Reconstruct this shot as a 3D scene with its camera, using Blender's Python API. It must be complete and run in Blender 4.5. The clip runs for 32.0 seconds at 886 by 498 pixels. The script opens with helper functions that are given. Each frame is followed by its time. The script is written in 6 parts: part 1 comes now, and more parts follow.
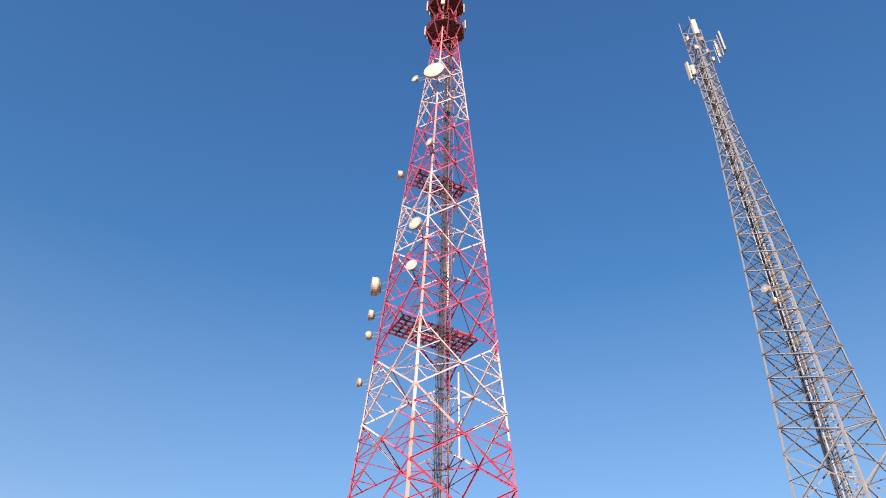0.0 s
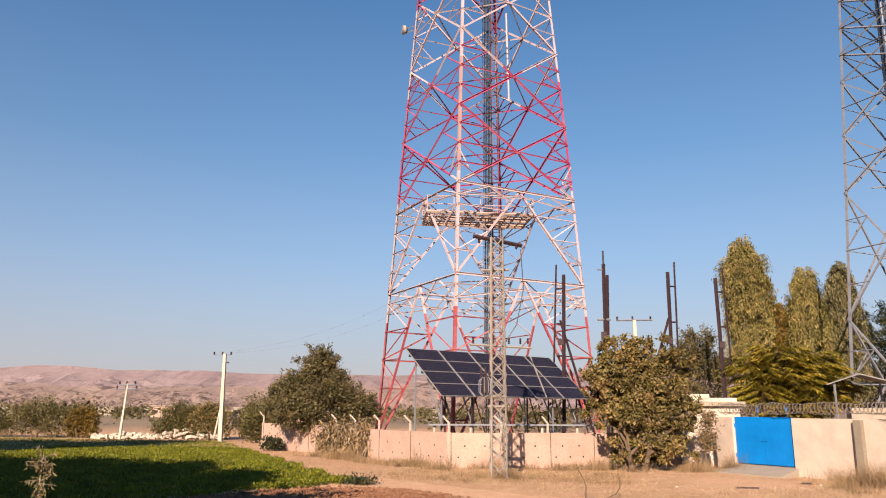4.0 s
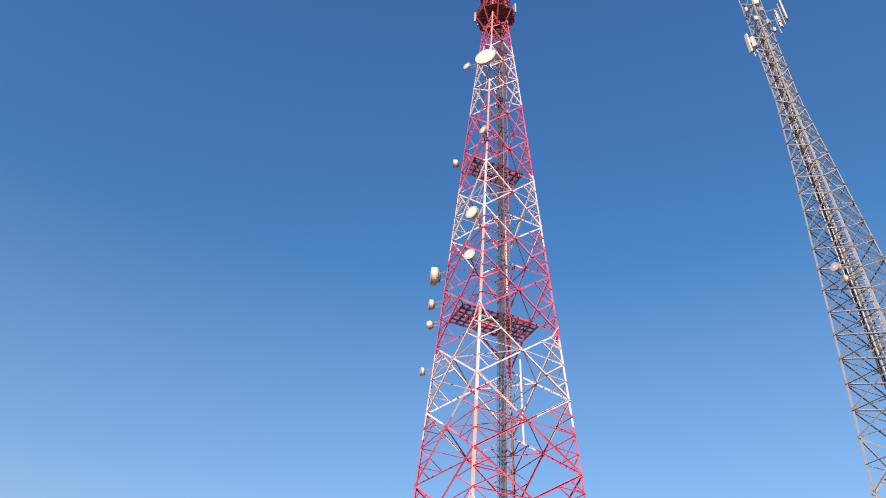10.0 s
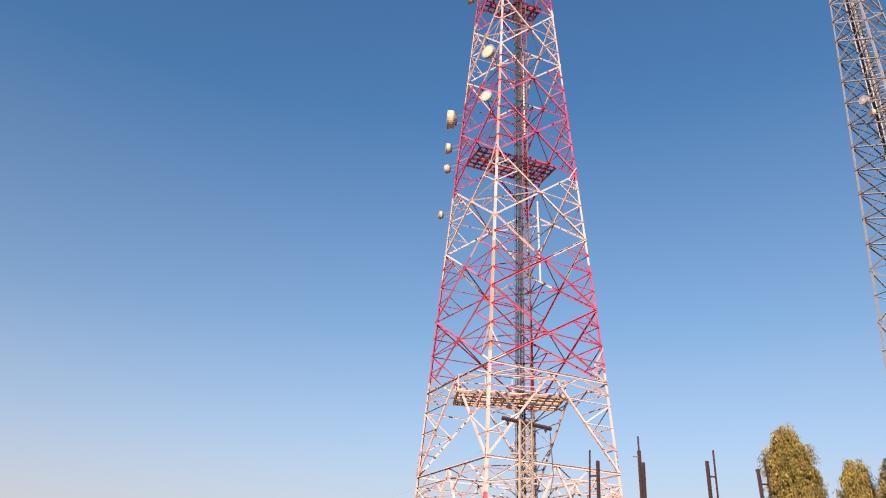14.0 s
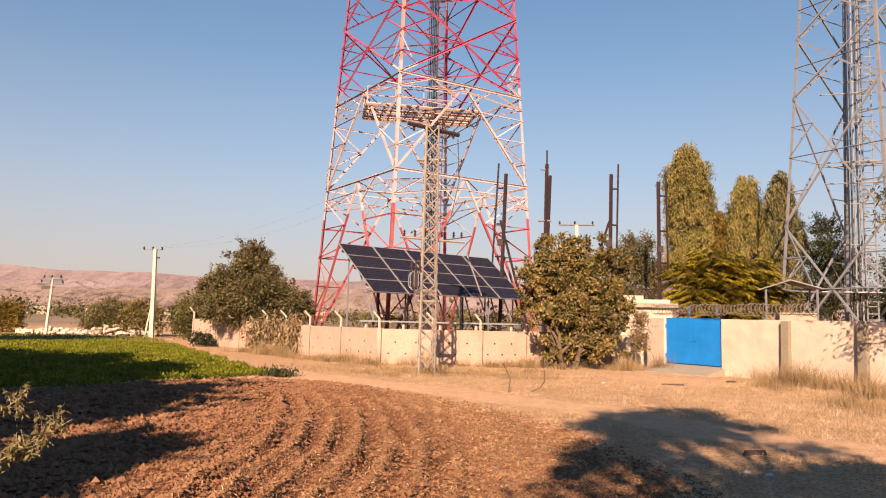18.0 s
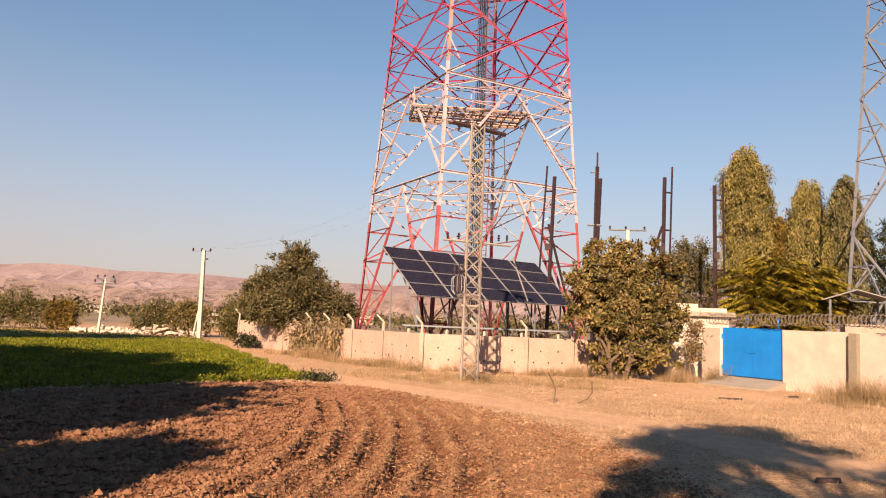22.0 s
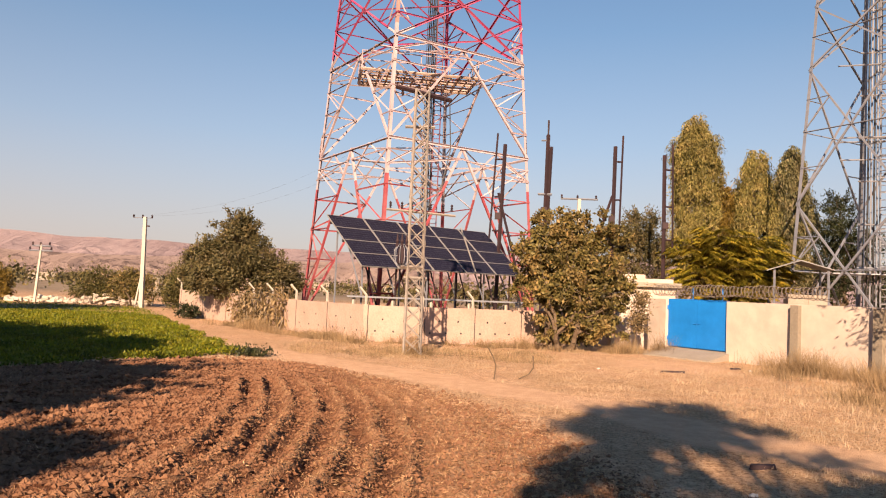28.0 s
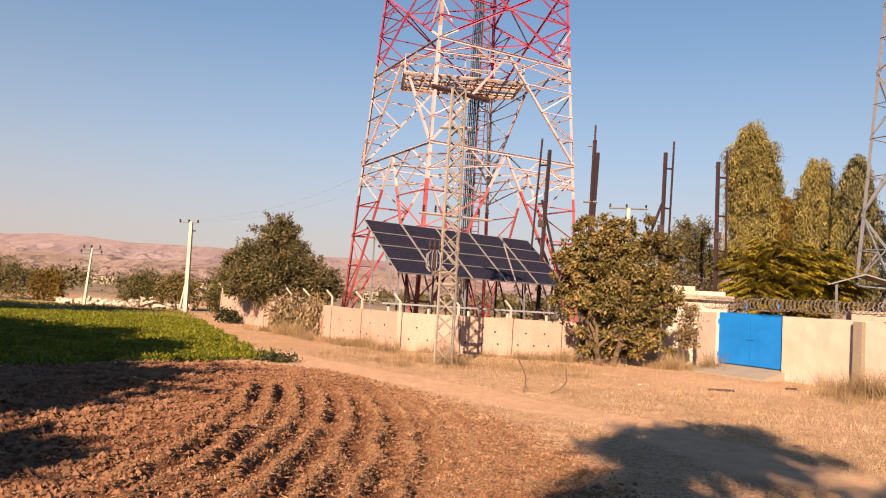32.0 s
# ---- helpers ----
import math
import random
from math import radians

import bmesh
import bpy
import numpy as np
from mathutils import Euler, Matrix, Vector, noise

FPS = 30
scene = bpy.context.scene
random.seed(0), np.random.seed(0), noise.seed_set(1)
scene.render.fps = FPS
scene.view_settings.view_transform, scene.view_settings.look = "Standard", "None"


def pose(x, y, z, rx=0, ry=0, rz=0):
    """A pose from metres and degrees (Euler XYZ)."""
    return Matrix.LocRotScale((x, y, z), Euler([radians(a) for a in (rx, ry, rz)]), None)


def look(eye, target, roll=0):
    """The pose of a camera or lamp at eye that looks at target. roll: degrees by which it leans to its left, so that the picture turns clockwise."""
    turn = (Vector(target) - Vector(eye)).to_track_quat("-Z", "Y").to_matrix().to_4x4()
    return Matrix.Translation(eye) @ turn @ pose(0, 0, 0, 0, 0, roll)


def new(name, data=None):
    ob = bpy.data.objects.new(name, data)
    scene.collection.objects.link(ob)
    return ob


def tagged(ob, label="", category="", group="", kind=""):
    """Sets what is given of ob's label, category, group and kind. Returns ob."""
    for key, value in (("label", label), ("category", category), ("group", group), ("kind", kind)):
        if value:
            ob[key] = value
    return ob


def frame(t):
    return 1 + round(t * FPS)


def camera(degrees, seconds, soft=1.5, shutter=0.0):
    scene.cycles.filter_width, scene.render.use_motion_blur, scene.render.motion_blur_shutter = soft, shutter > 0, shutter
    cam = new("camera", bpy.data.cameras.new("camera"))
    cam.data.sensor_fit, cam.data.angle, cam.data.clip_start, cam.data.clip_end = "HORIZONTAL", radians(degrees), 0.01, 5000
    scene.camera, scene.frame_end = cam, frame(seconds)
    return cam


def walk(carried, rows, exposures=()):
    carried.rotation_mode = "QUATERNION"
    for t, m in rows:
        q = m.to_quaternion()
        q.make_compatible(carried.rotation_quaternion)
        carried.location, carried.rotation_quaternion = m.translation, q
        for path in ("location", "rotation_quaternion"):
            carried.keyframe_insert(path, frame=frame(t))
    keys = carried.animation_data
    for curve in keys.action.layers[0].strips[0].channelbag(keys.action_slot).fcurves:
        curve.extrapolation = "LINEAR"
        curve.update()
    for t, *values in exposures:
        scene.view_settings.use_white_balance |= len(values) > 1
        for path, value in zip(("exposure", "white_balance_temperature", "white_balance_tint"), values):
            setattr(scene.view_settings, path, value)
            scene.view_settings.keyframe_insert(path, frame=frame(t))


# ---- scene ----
cam = camera(62.571, 32.0, soft=1.1)


def aim(x, y, z, yaw, pitch, roll):
    return pose(x, y, z, 0, 0, yaw) @ pose(0, 0, 0, 90 + pitch) @ pose(0, 0, 0, 0, 0, roll)


# seconds, eye x y z, yaw to the left, pitch up, roll
PATH = [
    (0, -0.273, -0.213, 2.236, 3.545, 40.008, 1.519),
    (0.5, -0.248, -0.198, 2.243, 4.552, 37.895, 1.835),
    (1, -0.239, -0.213, 2.247, 4.925, 36.030, 2.458),
    (1.5, -0.221, -0.229, 2.240, 4.801, 32.969, 1.872),
    (2, -0.165, -0.255, 2.241, 6.114, 30.400, 2.499),
    (2.5, -0.153, -0.389, 2.233, 6.376, 26.046, 1.353),
    (3, -0.209, -0.343, 2.245, 6.851, 20.967, 1.007),
    (3.5, -0.380, -0.244, 2.274, 6.673, 15.173, 0.405),
    (4, -0.360, -0.176, 2.299, 7.094, 12.567, 0.351),
    (4.5, -0.315, -0.160, 2.326, 7.279, 12.480, 0.609),
    (6.5, -0.074, -0.238, 2.485, 7.237, 12.315, 0.818),
    (7, -0.074, -0.297, 2.498, 5.924, 14.541, 0.295),
    (7.5, -0.121, -0.344, 2.516, 5.069, 17.815, 0.793),
    (8, -0.147, -0.431, 2.525, 3.927, 20.728, 0.764),
    (8.5, -0.105, -0.659, 2.502, 4.902, 24.297, 1.482),
    (9, -0.148, -0.714, 2.479, 5.237, 26.017, 1.775),
    (9.5, -0.113, -0.714, 2.437, 9.522, 32.498, 3.159),
    (10, -0.099, -0.751, 2.396, 9.481, 38.498, 3.210),
    (10.5, -0.119, -0.807, 2.355, 10.299, 43.397, 3.893),
    (11, -0.179, -0.818, 2.299, 12.527, 48.265, 5.697),
    (11.5, -0.166, -0.904, 2.290, 10.987, 48.098, 4.517),
    (12, -0.129, -0.921, 2.279, 10.382, 47.655, 4.190),
    (12.5, -0.122, -0.856, 2.261, 11.105, 45.960, 3.895),
    (13, -0.119, -0.790, 2.233, 12.273, 41.446, 4.204),
    (13.5, -0.040, -0.751, 2.216, 11.616, 36.666, 2.979),
    (14, -0.037, -0.714, 2.192, 10.429, 26.398, 2.585),
    (14.5, -0.028, -0.429, 2.136, 9.108, 17.103, 2.690),
    (16.5, 0.006, 0.707, 1.910, 6.308, 8.024, 1.797),
    (17, 0.155, 0.912, 1.873, 3.963, 6.837, 1.499),
    (17.5, 0.166, 1.164, 1.863, 1.535, 6.569, 1.714),
    (18, 0.204, 1.427, 1.869, 3.087, 5.469, 1.370),
    (18.5, 0.277, 1.693, 1.869, 6.136, 5.149, 2.499),
    (19, 0.325, 1.898, 1.860, 4.867, 3.064, 3.265),
    (19.5, 0.283, 2.127, 1.865, 2.304, 5.191, 3.255),
    (20, 0.277, 2.269, 1.888, 1.160, 5.092, 3.247),
    (20.5, 0.286, 2.286, 1.860, 2.221, 5.426, 3.459),
    (21, 0.303, 2.279, 1.871, 2.939, 5.084, 2.881),
    (21.5, 0.329, 2.288, 1.872, 5.514, 5.811, 2.632),
    (22, 0.302, 2.284, 1.876, 6.921, 5.755, 2.364),
    (22.5, 0.322, 2.284, 1.888, 9.264, 6.487, 1.554),
    (23, 0.388, 2.275, 1.893, 6.425, 7.268, 1.306),
    (23.5, 0.321, 2.286, 1.881, 2.727, 7.296, 1.368),
    (24, 0.310, 2.293, 1.881, 0.688, 6.787, 1.143),
    (24.5, 0.287, 2.324, 1.866, -0.347, 5.536, 0.512),
    (25, 0.280, 2.339, 1.844, -0.341, 3.040, 0.754),
    (25.5, 0.362, 2.523, 1.839, 2.896, 4.747, 2.133),
    (27.5, 0.731, 3.107, 2.093, 3.791, 2.802, 2.447),
    (28, 0.715, 3.123, 2.094, 3.470, 3.272, 2.333),
    (28.5, 0.701, 3.153, 2.079, 3.097, 3.671, 2.286),
    (29, 0.721, 3.150, 2.084, 1.456, 2.627, 1.569),
    (29.5, 0.787, 3.270, 2.090, 2.024, 2.178, 1.125),
    (30, 0.925, 3.471, 2.068, 2.201, 2.819, 2.341),
    (30.5, 0.966, 3.634, 2.047, 1.735, 2.701, 1.701),
    (31, 1.024, 3.877, 2.024, 3.619, 2.250, 1.626),
    (31.5, 1.106, 4.051, 2.041, 4.998, 2.051, 1.761),
    (32, 1.211, 4.220, 2.000, 7.538, 3.940, 3.440),
]
EXPOSURES = [(0, 1.85, 6500, 10), (1.5, 1.62, 6700, 11), (2.2, 1.6, 6700, 11), (3, 1.36, 6500, 10), (4.5, 1.42, 6500, 10), (6.5, 1.44, 6800, 12), (8, 1.6, 6800, 12), (9, 1.46, 6800, 12), (9.8, 1.75, 6400, 10), (10.5, 1.9, 6600, 11), (11, 2.25, 7200, 14), (12.5, 2.26, 7200, 14), (13, 2.08, 7100, 13), (14, 1.65, 7100, 13), (16.5, 1.52, 7600, 15), (19, 1.53, 7700, 15), (32, 1.52, 7600, 15)]
walk(cam, [(r[0], aim(*r[1:])) for r in PATH], EXPOSURES)

# ---- sky and sun ----
SUN_AZ, SUN_EL = 186.0, 26.0
world = bpy.data.worlds.new("world")
scene.world = world
world.use_nodes = True
wn, wl = world.node_tree.nodes, world.node_tree.links


def sky_layer(air, dust, ozone, colour):
    """One clear or dusty layer of the daylight sky, tinted."""
    s = wn.new("ShaderNodeTexSky")
    s.sky_type = "NISHITA"
    s.sun_disc = False
    s.sun_elevation, s.sun_rotation = radians(SUN_EL), radians(SUN_AZ)
    s.altitude, s.air_density, s.dust_density, s.ozone_density = 300, air, dust, ozone
    t = wn.new("ShaderNodeMix")
    t.data_type, t.blend_type = "RGBA", "MULTIPLY"
    t.inputs["Factor"].default_value = 1.0
    t.inputs["B"].default_value = (*colour, 1)
    wl.new(s.outputs[0], t.inputs["A"])
    return t.outputs["Result"]


# dusty pink air low over the horizon, all round
up = wn.new("ShaderNodeSeparateXYZ")
wl.new(wn.new("ShaderNodeTexCoord").outputs["Generated"], up.inputs[0])
low = wn.new("ShaderNodeValToRGB")
for k, (p, v) in enumerate(((0.0, 0.92), (0.09, 0.70), (0.20, 0.38), (0.34, 0.15), (0.6, 0.0))):
    e = low.color_ramp.elements[k] if k < 2 else low.color_ramp.elements.new(p)
    e.position, e.color = p, (v, v, v, 1)
wl.new(up.outputs["Z"], low.inputs["Fac"])
both = wn.new("ShaderNodeMix")
both.data_type = "RGBA"
wl.new(low.outputs["Color"], both.inputs["Factor"])
# the clear air above it, paler and greener low down, deeper blue overhead
air = wn.new("ShaderNodeValToRGB")
for k, (p, c) in enumerate(((0.05, (0.62, 0.96, 1.04)), (0.30, (0.59, 0.96, 1.05)), (0.55, (0.56, 0.95, 1.12)), (0.8, (0.56, 0.95, 1.22)))):
    e = air.color_ramp.elements[k] if k < 2 else air.color_ramp.elements.new(p)
    e.position, e.color = p, (*c, 1)
wl.new(up.outputs["Z"], air.inputs["Fac"])
tint = wn.new("ShaderNodeMix")
tint.data_type, tint.blend_type = "RGBA", "MULTIPLY"
tint.inputs["Factor"].default_value = 1.0
wl.new(sky_layer(1.0, 0.4, 3.0, (1.0, 1.0, 1.0)), tint.inputs["A"])
wl.new(air.outputs["Color"], tint.inputs["B"])
wl.new(tint.outputs["Result"], both.inputs["A"])
both.inputs["B"].default_value = (4.2, 3.35, 3.55, 1)
wl.new(both.outputs["Result"], wn["Background"].inputs["Color"])
wn["Background"].inputs["Strength"].default_value = 0.05
sun = new("sun", bpy.data.lights.new("sun", "SUN"))
sun.data.energy, sun.data.angle, sun.data.color = 5.0, radians(0.5), (1.0, 0.76, 0.57)
_h = math.cos(radians(SUN_EL))
sun.matrix_world = look((0, 0, 0), (-math.sin(radians(SUN_AZ)) * _h, -math.cos(radians(SUN_AZ)) * _h, -math.sin(radians(SUN_EL))))


# ---- materials ----
def material(name, rough=0.8, metal=0.0, spec=0.3):
    m = bpy.data.materials.new(name)
    m.use_nodes = True
    b = m.node_tree.nodes["Principled BSDF"]
    b.inputs["Roughness"].default_value = rough
    b.inputs["Metallic"].default_value = metal
    b.inputs["Specular IOR Level"].default_value = spec
    return m


def node(m, kind, **values):
    n = m.node_tree.nodes.new(kind)
    for key, v in values.items():
        n.inputs[key].default_value = v
    return n


def tie(m, a, b):
    m.node_tree.links.new(a, b)


def coords(m, local=True):
    return node(m, "ShaderNodeTexCoord").outputs["Object" if local else "Generated"]


def noise_tex(m, scale, detail=5.0, rough=0.6, where=None):
    n = node(m, "ShaderNodeTexNoise", Scale=scale, Detail=detail, Roughness=rough)
    tie(m, where or coords(m), n.inputs["Vector"])
    return n.outputs["Fac"]


def ramp(m, fac, stops):
    n = m.node_tree.nodes.new("ShaderNodeValToRGB")
    e = n.color_ramp.elements
    while len(e) < len(stops):
        e.new(0.5)
    for el, (p, c) in zip(e, stops):
        el.position, el.color = p, (*c, 1)
    tie(m, fac, n.inputs["Fac"])
    return n.outputs["Color"]


def mix(m, fac, a, b, how="MIX"):
    n = m.node_tree.nodes.new("ShaderNodeMix")
    n.data_type, n.blend_type = "RGBA", how
    for slot, v in (("Factor", fac), ("A", a), ("B", b)):
        if isinstance(v, (int, float)):
            n.inputs[slot].default_value = v
        elif isinstance(v, tuple):
            n.inputs[slot].default_value = (*v, 1)
        else:
            tie(m, v, n.inputs[slot])
    return n.outputs["Result"]


def bump(m, fac, strength, distance):
    n = node(m, "ShaderNodeBump", Strength=strength, Distance=distance)
    tie(m, fac, n.inputs["Height"])
    tie(m, n.outputs["Normal"], m.node_tree.nodes["Principled BSDF"].inputs["Normal"])


def paint(m, colour):
    b = m.node_tree.nodes["Principled BSDF"].inputs["Base Color"]
    if isinstance(colour, tuple):
        b.default_value = (*colour, 1)
    else:
        tie(m, colour, b)


def worn(name, base, stain, rough=0.6, metal=0.0, small=9.0, large=0.8, amount=0.5, bumpy=0.15, spec=0.3):
    """A surface of one base colour with grain, larger stains and fine relief."""
    m = material(name, rough, metal, spec)
    a = ramp(m, noise_tex(m, small, 8), [(0.3, tuple(c * 0.82 for c in base)), (0.7, tuple(min(1, c * 1.1) for c in base))])
    b = ramp(m, noise_tex(m, large, 6), [(0.45, (0, 0, 0)), (0.75, (amount, amount, amount))])
    paint(m, mix(m, b, a, stain))
    bump(m, noise_tex(m, small * 3, 6), bumpy, 0.02)
    return m


M = {}
M["red"] = worn("red_paint", (0.28, 0.034, 0.090), (0.34, 0.12, 0.17), 0.6, small=2.0, large=0.4, amount=0.8)
M["red_low"] = worn("weathered_red_paint", (0.26, 0.05, 0.062), (0.32, 0.14, 0.14), 0.65, small=2.0, large=0.5, amount=0.8)
M["pink"] = worn("faded_red_paint", (0.34, 0.205, 0.18), (0.29, 0.145, 0.135), 0.6, small=2.0, large=0.5, amount=0.7)
M["white"] = worn("white_paint", (0.38, 0.315, 0.335), (0.31, 0.205, 0.215), 0.55, small=2.0, large=0.35, amount=0.7)
M["galv"] = worn("galvanised_steel", (0.175, 0.188, 0.222), (0.20, 0.20, 0.20), 0.55, 0.2, small=3.0, large=0.5, amount=0.5)
M["zinc"] = worn("bright_zinc", (0.29, 0.305, 0.34), (0.20, 0.205, 0.22), 0.4, 0.4, small=3.0, large=0.5)
M["dark_steel"] = worn("rusty_dark_steel", (0.03, 0.018, 0.022), (0.07, 0.032, 0.028), 0.7, 0.2, small=4.0)
M["dull_steel"] = worn("dull_dark_steel", (0.062, 0.055, 0.072), (0.10, 0.085, 0.09), 0.6, 0.2, small=3.0)
M["dull_red"] = worn("dull_faded_red", (0.15, 0.055, 0.075), (0.20, 0.13, 0.14), 0.65, small=2.0, large=0.4, amount=0.8)
M["cable"] = worn("black_cable", (0.02, 0.02, 0.023), (0.05, 0.045, 0.04), 0.5, small=3.0)
M["pole_steel"] = worn("weathered_lattice_steel", (0.288, 0.263, 0.24), (0.192, 0.126, 0.086), 0.6, 0.3, small=5.0)
M["radome"] = worn("cream_radome", (0.31, 0.29, 0.25), (0.23, 0.205, 0.165), 0.45, small=2.0, large=1.2, amount=0.35)
M["antenna"] = worn("pale_grey_antenna", (0.229, 0.229, 0.218), (0.173, 0.165, 0.151), 0.4, small=2.0, large=1.5, amount=0.3)
M["precast"] = worn("precast_concrete", (0.351, 0.255, 0.213), (0.251, 0.17, 0.133), 0.9, small=14.0, large=1.1, amount=0.55, bumpy=0.3)
M["plaster"] = worn("cream_plaster", (0.45, 0.378, 0.325), (0.33, 0.255, 0.212), 0.9, small=1.1, large=0.5, amount=0.3, bumpy=0.12)
M["old_cement"] = worn("old_grey_cement", (0.20, 0.172, 0.135), (0.145, 0.118, 0.09), 0.95, small=9.0, large=1.2, amount=0.6, bumpy=0.5)
M["cement"] = worn("grey_cement", (0.264, 0.231, 0.191), (0.185, 0.152, 0.119), 0.9, small=16.0, large=1.4, amount=0.6, bumpy=0.4)
M["pole_concrete"] = worn("pale_concrete", (0.383, 0.35, 0.304), (0.277, 0.238, 0.198), 0.85, small=8.0, large=0.9, amount=0.5, bumpy=0.3)
M["gate_blue"] = worn("blue_gate_paint", (0.0, 0.142, 0.46), (0.004, 0.125, 0.40), 0.45, small=1.5, large=0.8, amount=0.4, bumpy=0.08)
M["alu"] = worn("aluminium", (0.281, 0.275, 0.264), (0.224, 0.213, 0.202), 0.45, 0.4, small=4.0)
M["bark"] = worn("bark", (0.112, 0.079, 0.053), (0.059, 0.04, 0.026), 0.95, small=22.0, large=3.0, amount=0.7, bumpy=0.8)
M["pale_bark"] = worn("pale_bark", (0.264, 0.218, 0.165), (0.145, 0.106, 0.073), 0.95, small=18.0, large=3.0, amount=0.6, bumpy=0.7)
M["roof_sheet"] = worn("weathered_roof_sheet", (0.178, 0.183, 0.188), (0.124, 0.109, 0.099), 0.6, 0.2, small=5.0)
M["rubble"] = worn("pale_rubble", (0.423, 0.375, 0.32), (0.26, 0.212, 0.163), 0.95, small=6.0, large=1.2, amount=0.6, bumpy=0.5)
M["clod"] = worn("clod_earth", (0.155, 0.074, 0.041), (0.275, 0.158, 0.093), 0.95, small=20.0, large=3.0, amount=0.7, bumpy=0.6)
M["litter"] = worn("pale_litter", (0.475, 0.462, 0.436), (0.33, 0.297, 0.264), 0.6)


def solar_glass():
    m = material("solar_cells", 0.22, 0.0, 0.03)
    a = ramp(m, noise_tex(m, 3.0, 4), [(0.3, (0.007, 0.007, 0.016)), (0.7, (0.013, 0.013, 0.026))])
    b = node(m, "ShaderNodeTexBrick", Scale=1.0)
    b.offset = 0.0
    b.inputs["Brick Width"].default_value, b.inputs["Row Height"].default_value = 0.166, 0.166
    b.inputs["Mortar Size"].default_value = 0.006
    b.inputs["Color1"].default_value = b.inputs["Color2"].default_value = (0, 0, 0, 1)
    b.inputs["Mortar"].default_value = (1, 1, 1, 1)
    tie(m, coords(m), b.inputs["Vector"])
    paint(m, mix(m, b.outputs["Fac"], a, (0.05, 0.052, 0.075)))
    return m


M["solar"] = solar_glass()


def leaf_mat(name, dark, light, dry):
    m = material(name, 0.55, 0.0, 0.25)
    g = node(m, "ShaderNodeNewGeometry").outputs["Random Per Island"]
    c = ramp(m, g, [(0.0, dark), (0.55, light), (0.86, light), (1.0, dry)])
    # whole twigs turn dry together, others stay darker
    c = mix(m, ramp(m, noise_tex(m, 1.1, 4), [(0.5, (0, 0, 0)), (0.68, (0.6, 0.6, 0.6))]), c, dry)
    w = ramp(m, noise_tex(m, 0.7, 3), [(0.35, (0.6, 0.6, 0.6)), (0.65, (1.12, 1.12, 1.12))])
    c = mix(m, 1.0, c, w, "MULTIPLY")
    paint(m, c)
    b = m.node_tree.nodes["Principled BSDF"]
    t = node(m, "ShaderNodeBsdfTranslucent")
    tie(m, c, t.inputs["Color"])
    s = node(m, "ShaderNodeMixShader")
    s.inputs["Fac"].default_value = 0.25
    tie(m, b.outputs[0], s.inputs[1])
    tie(m, t.outputs[0], s.inputs[2])
    tie(m, s.outputs[0], m.node_tree.nodes["Material Output"].inputs["Surface"])
    return m


M["leaf_olive"] = leaf_mat("olive_leaves", (0.031, 0.034, 0.01), (0.105, 0.096, 0.031), (0.205, 0.155, 0.068))
M["leaf_brown"] = leaf_mat("olive_brown_leaves", (0.028, 0.024, 0.008), (0.165, 0.136, 0.044), (0.33, 0.215, 0.09))
M["leaf_euc"] = leaf_mat("drooping_leaves", (0.06, 0.06, 0.016), (0.23, 0.197, 0.062), (0.38, 0.29, 0.115))
M["leaf_euc_grey"] = leaf_mat("drooping_grey_leaves", (0.05, 0.055, 0.02), (0.18, 0.165, 0.075), (0.32, 0.26, 0.14))
M["leaf_weeping"] = leaf_mat("olive_weeping_leaves", (0.03, 0.032, 0.012), (0.12, 0.105, 0.045), (0.24, 0.19, 0.10))
M["leaf_yellow"] = leaf_mat("yellow_green_leaves", (0.04, 0.042, 0.006), (0.23, 0.19, 0.022), (0.44, 0.30, 0.045))
M["leaf_dark"] = leaf_mat("dark_green_leaves", (0.012, 0.02, 0.009), (0.037, 0.046, 0.019), (0.074, 0.068, 0.031))
M["leaf_grey"] = leaf_mat("grey_green_leaves", (0.032, 0.032, 0.014), (0.112, 0.098, 0.042), (0.205, 0.15, 0.068))
M["leaf_pale"] = leaf_mat("dry_pale_leaves", (0.094, 0.069, 0.031), (0.255, 0.184, 0.095), (0.369, 0.265, 0.158))
M["leaf_crop"] = leaf_mat("crop_leaves", (0.042, 0.070, 0.005), (0.135, 0.152, 0.009), (0.25, 0.215, 0.018))
M["leaf_gold"] = leaf_mat("golden_leaves", (0.062, 0.043, 0.009), (0.161, 0.105, 0.019), (0.236, 0.161, 0.037))
M["dry_grass"] = leaf_mat("dry_grass", (0.254, 0.17, 0.1), (0.439, 0.326, 0.209), (0.532, 0.434, 0.332))
M["soil_straw"] = leaf_mat("earthy_straw", (0.10, 0.045, 0.023), (0.33, 0.19, 0.10), (0.54, 0.37, 0.215))
M["brown_weed"] = leaf_mat("brown_weed", (0.12, 0.078, 0.038), (0.30, 0.205, 0.115), (0.44, 0.33, 0.20))
M["weed"] = leaf_mat("dusty_weed_leaves", (0.085, 0.074, 0.03), (0.205, 0.17, 0.078), (0.32, 0.25, 0.13))


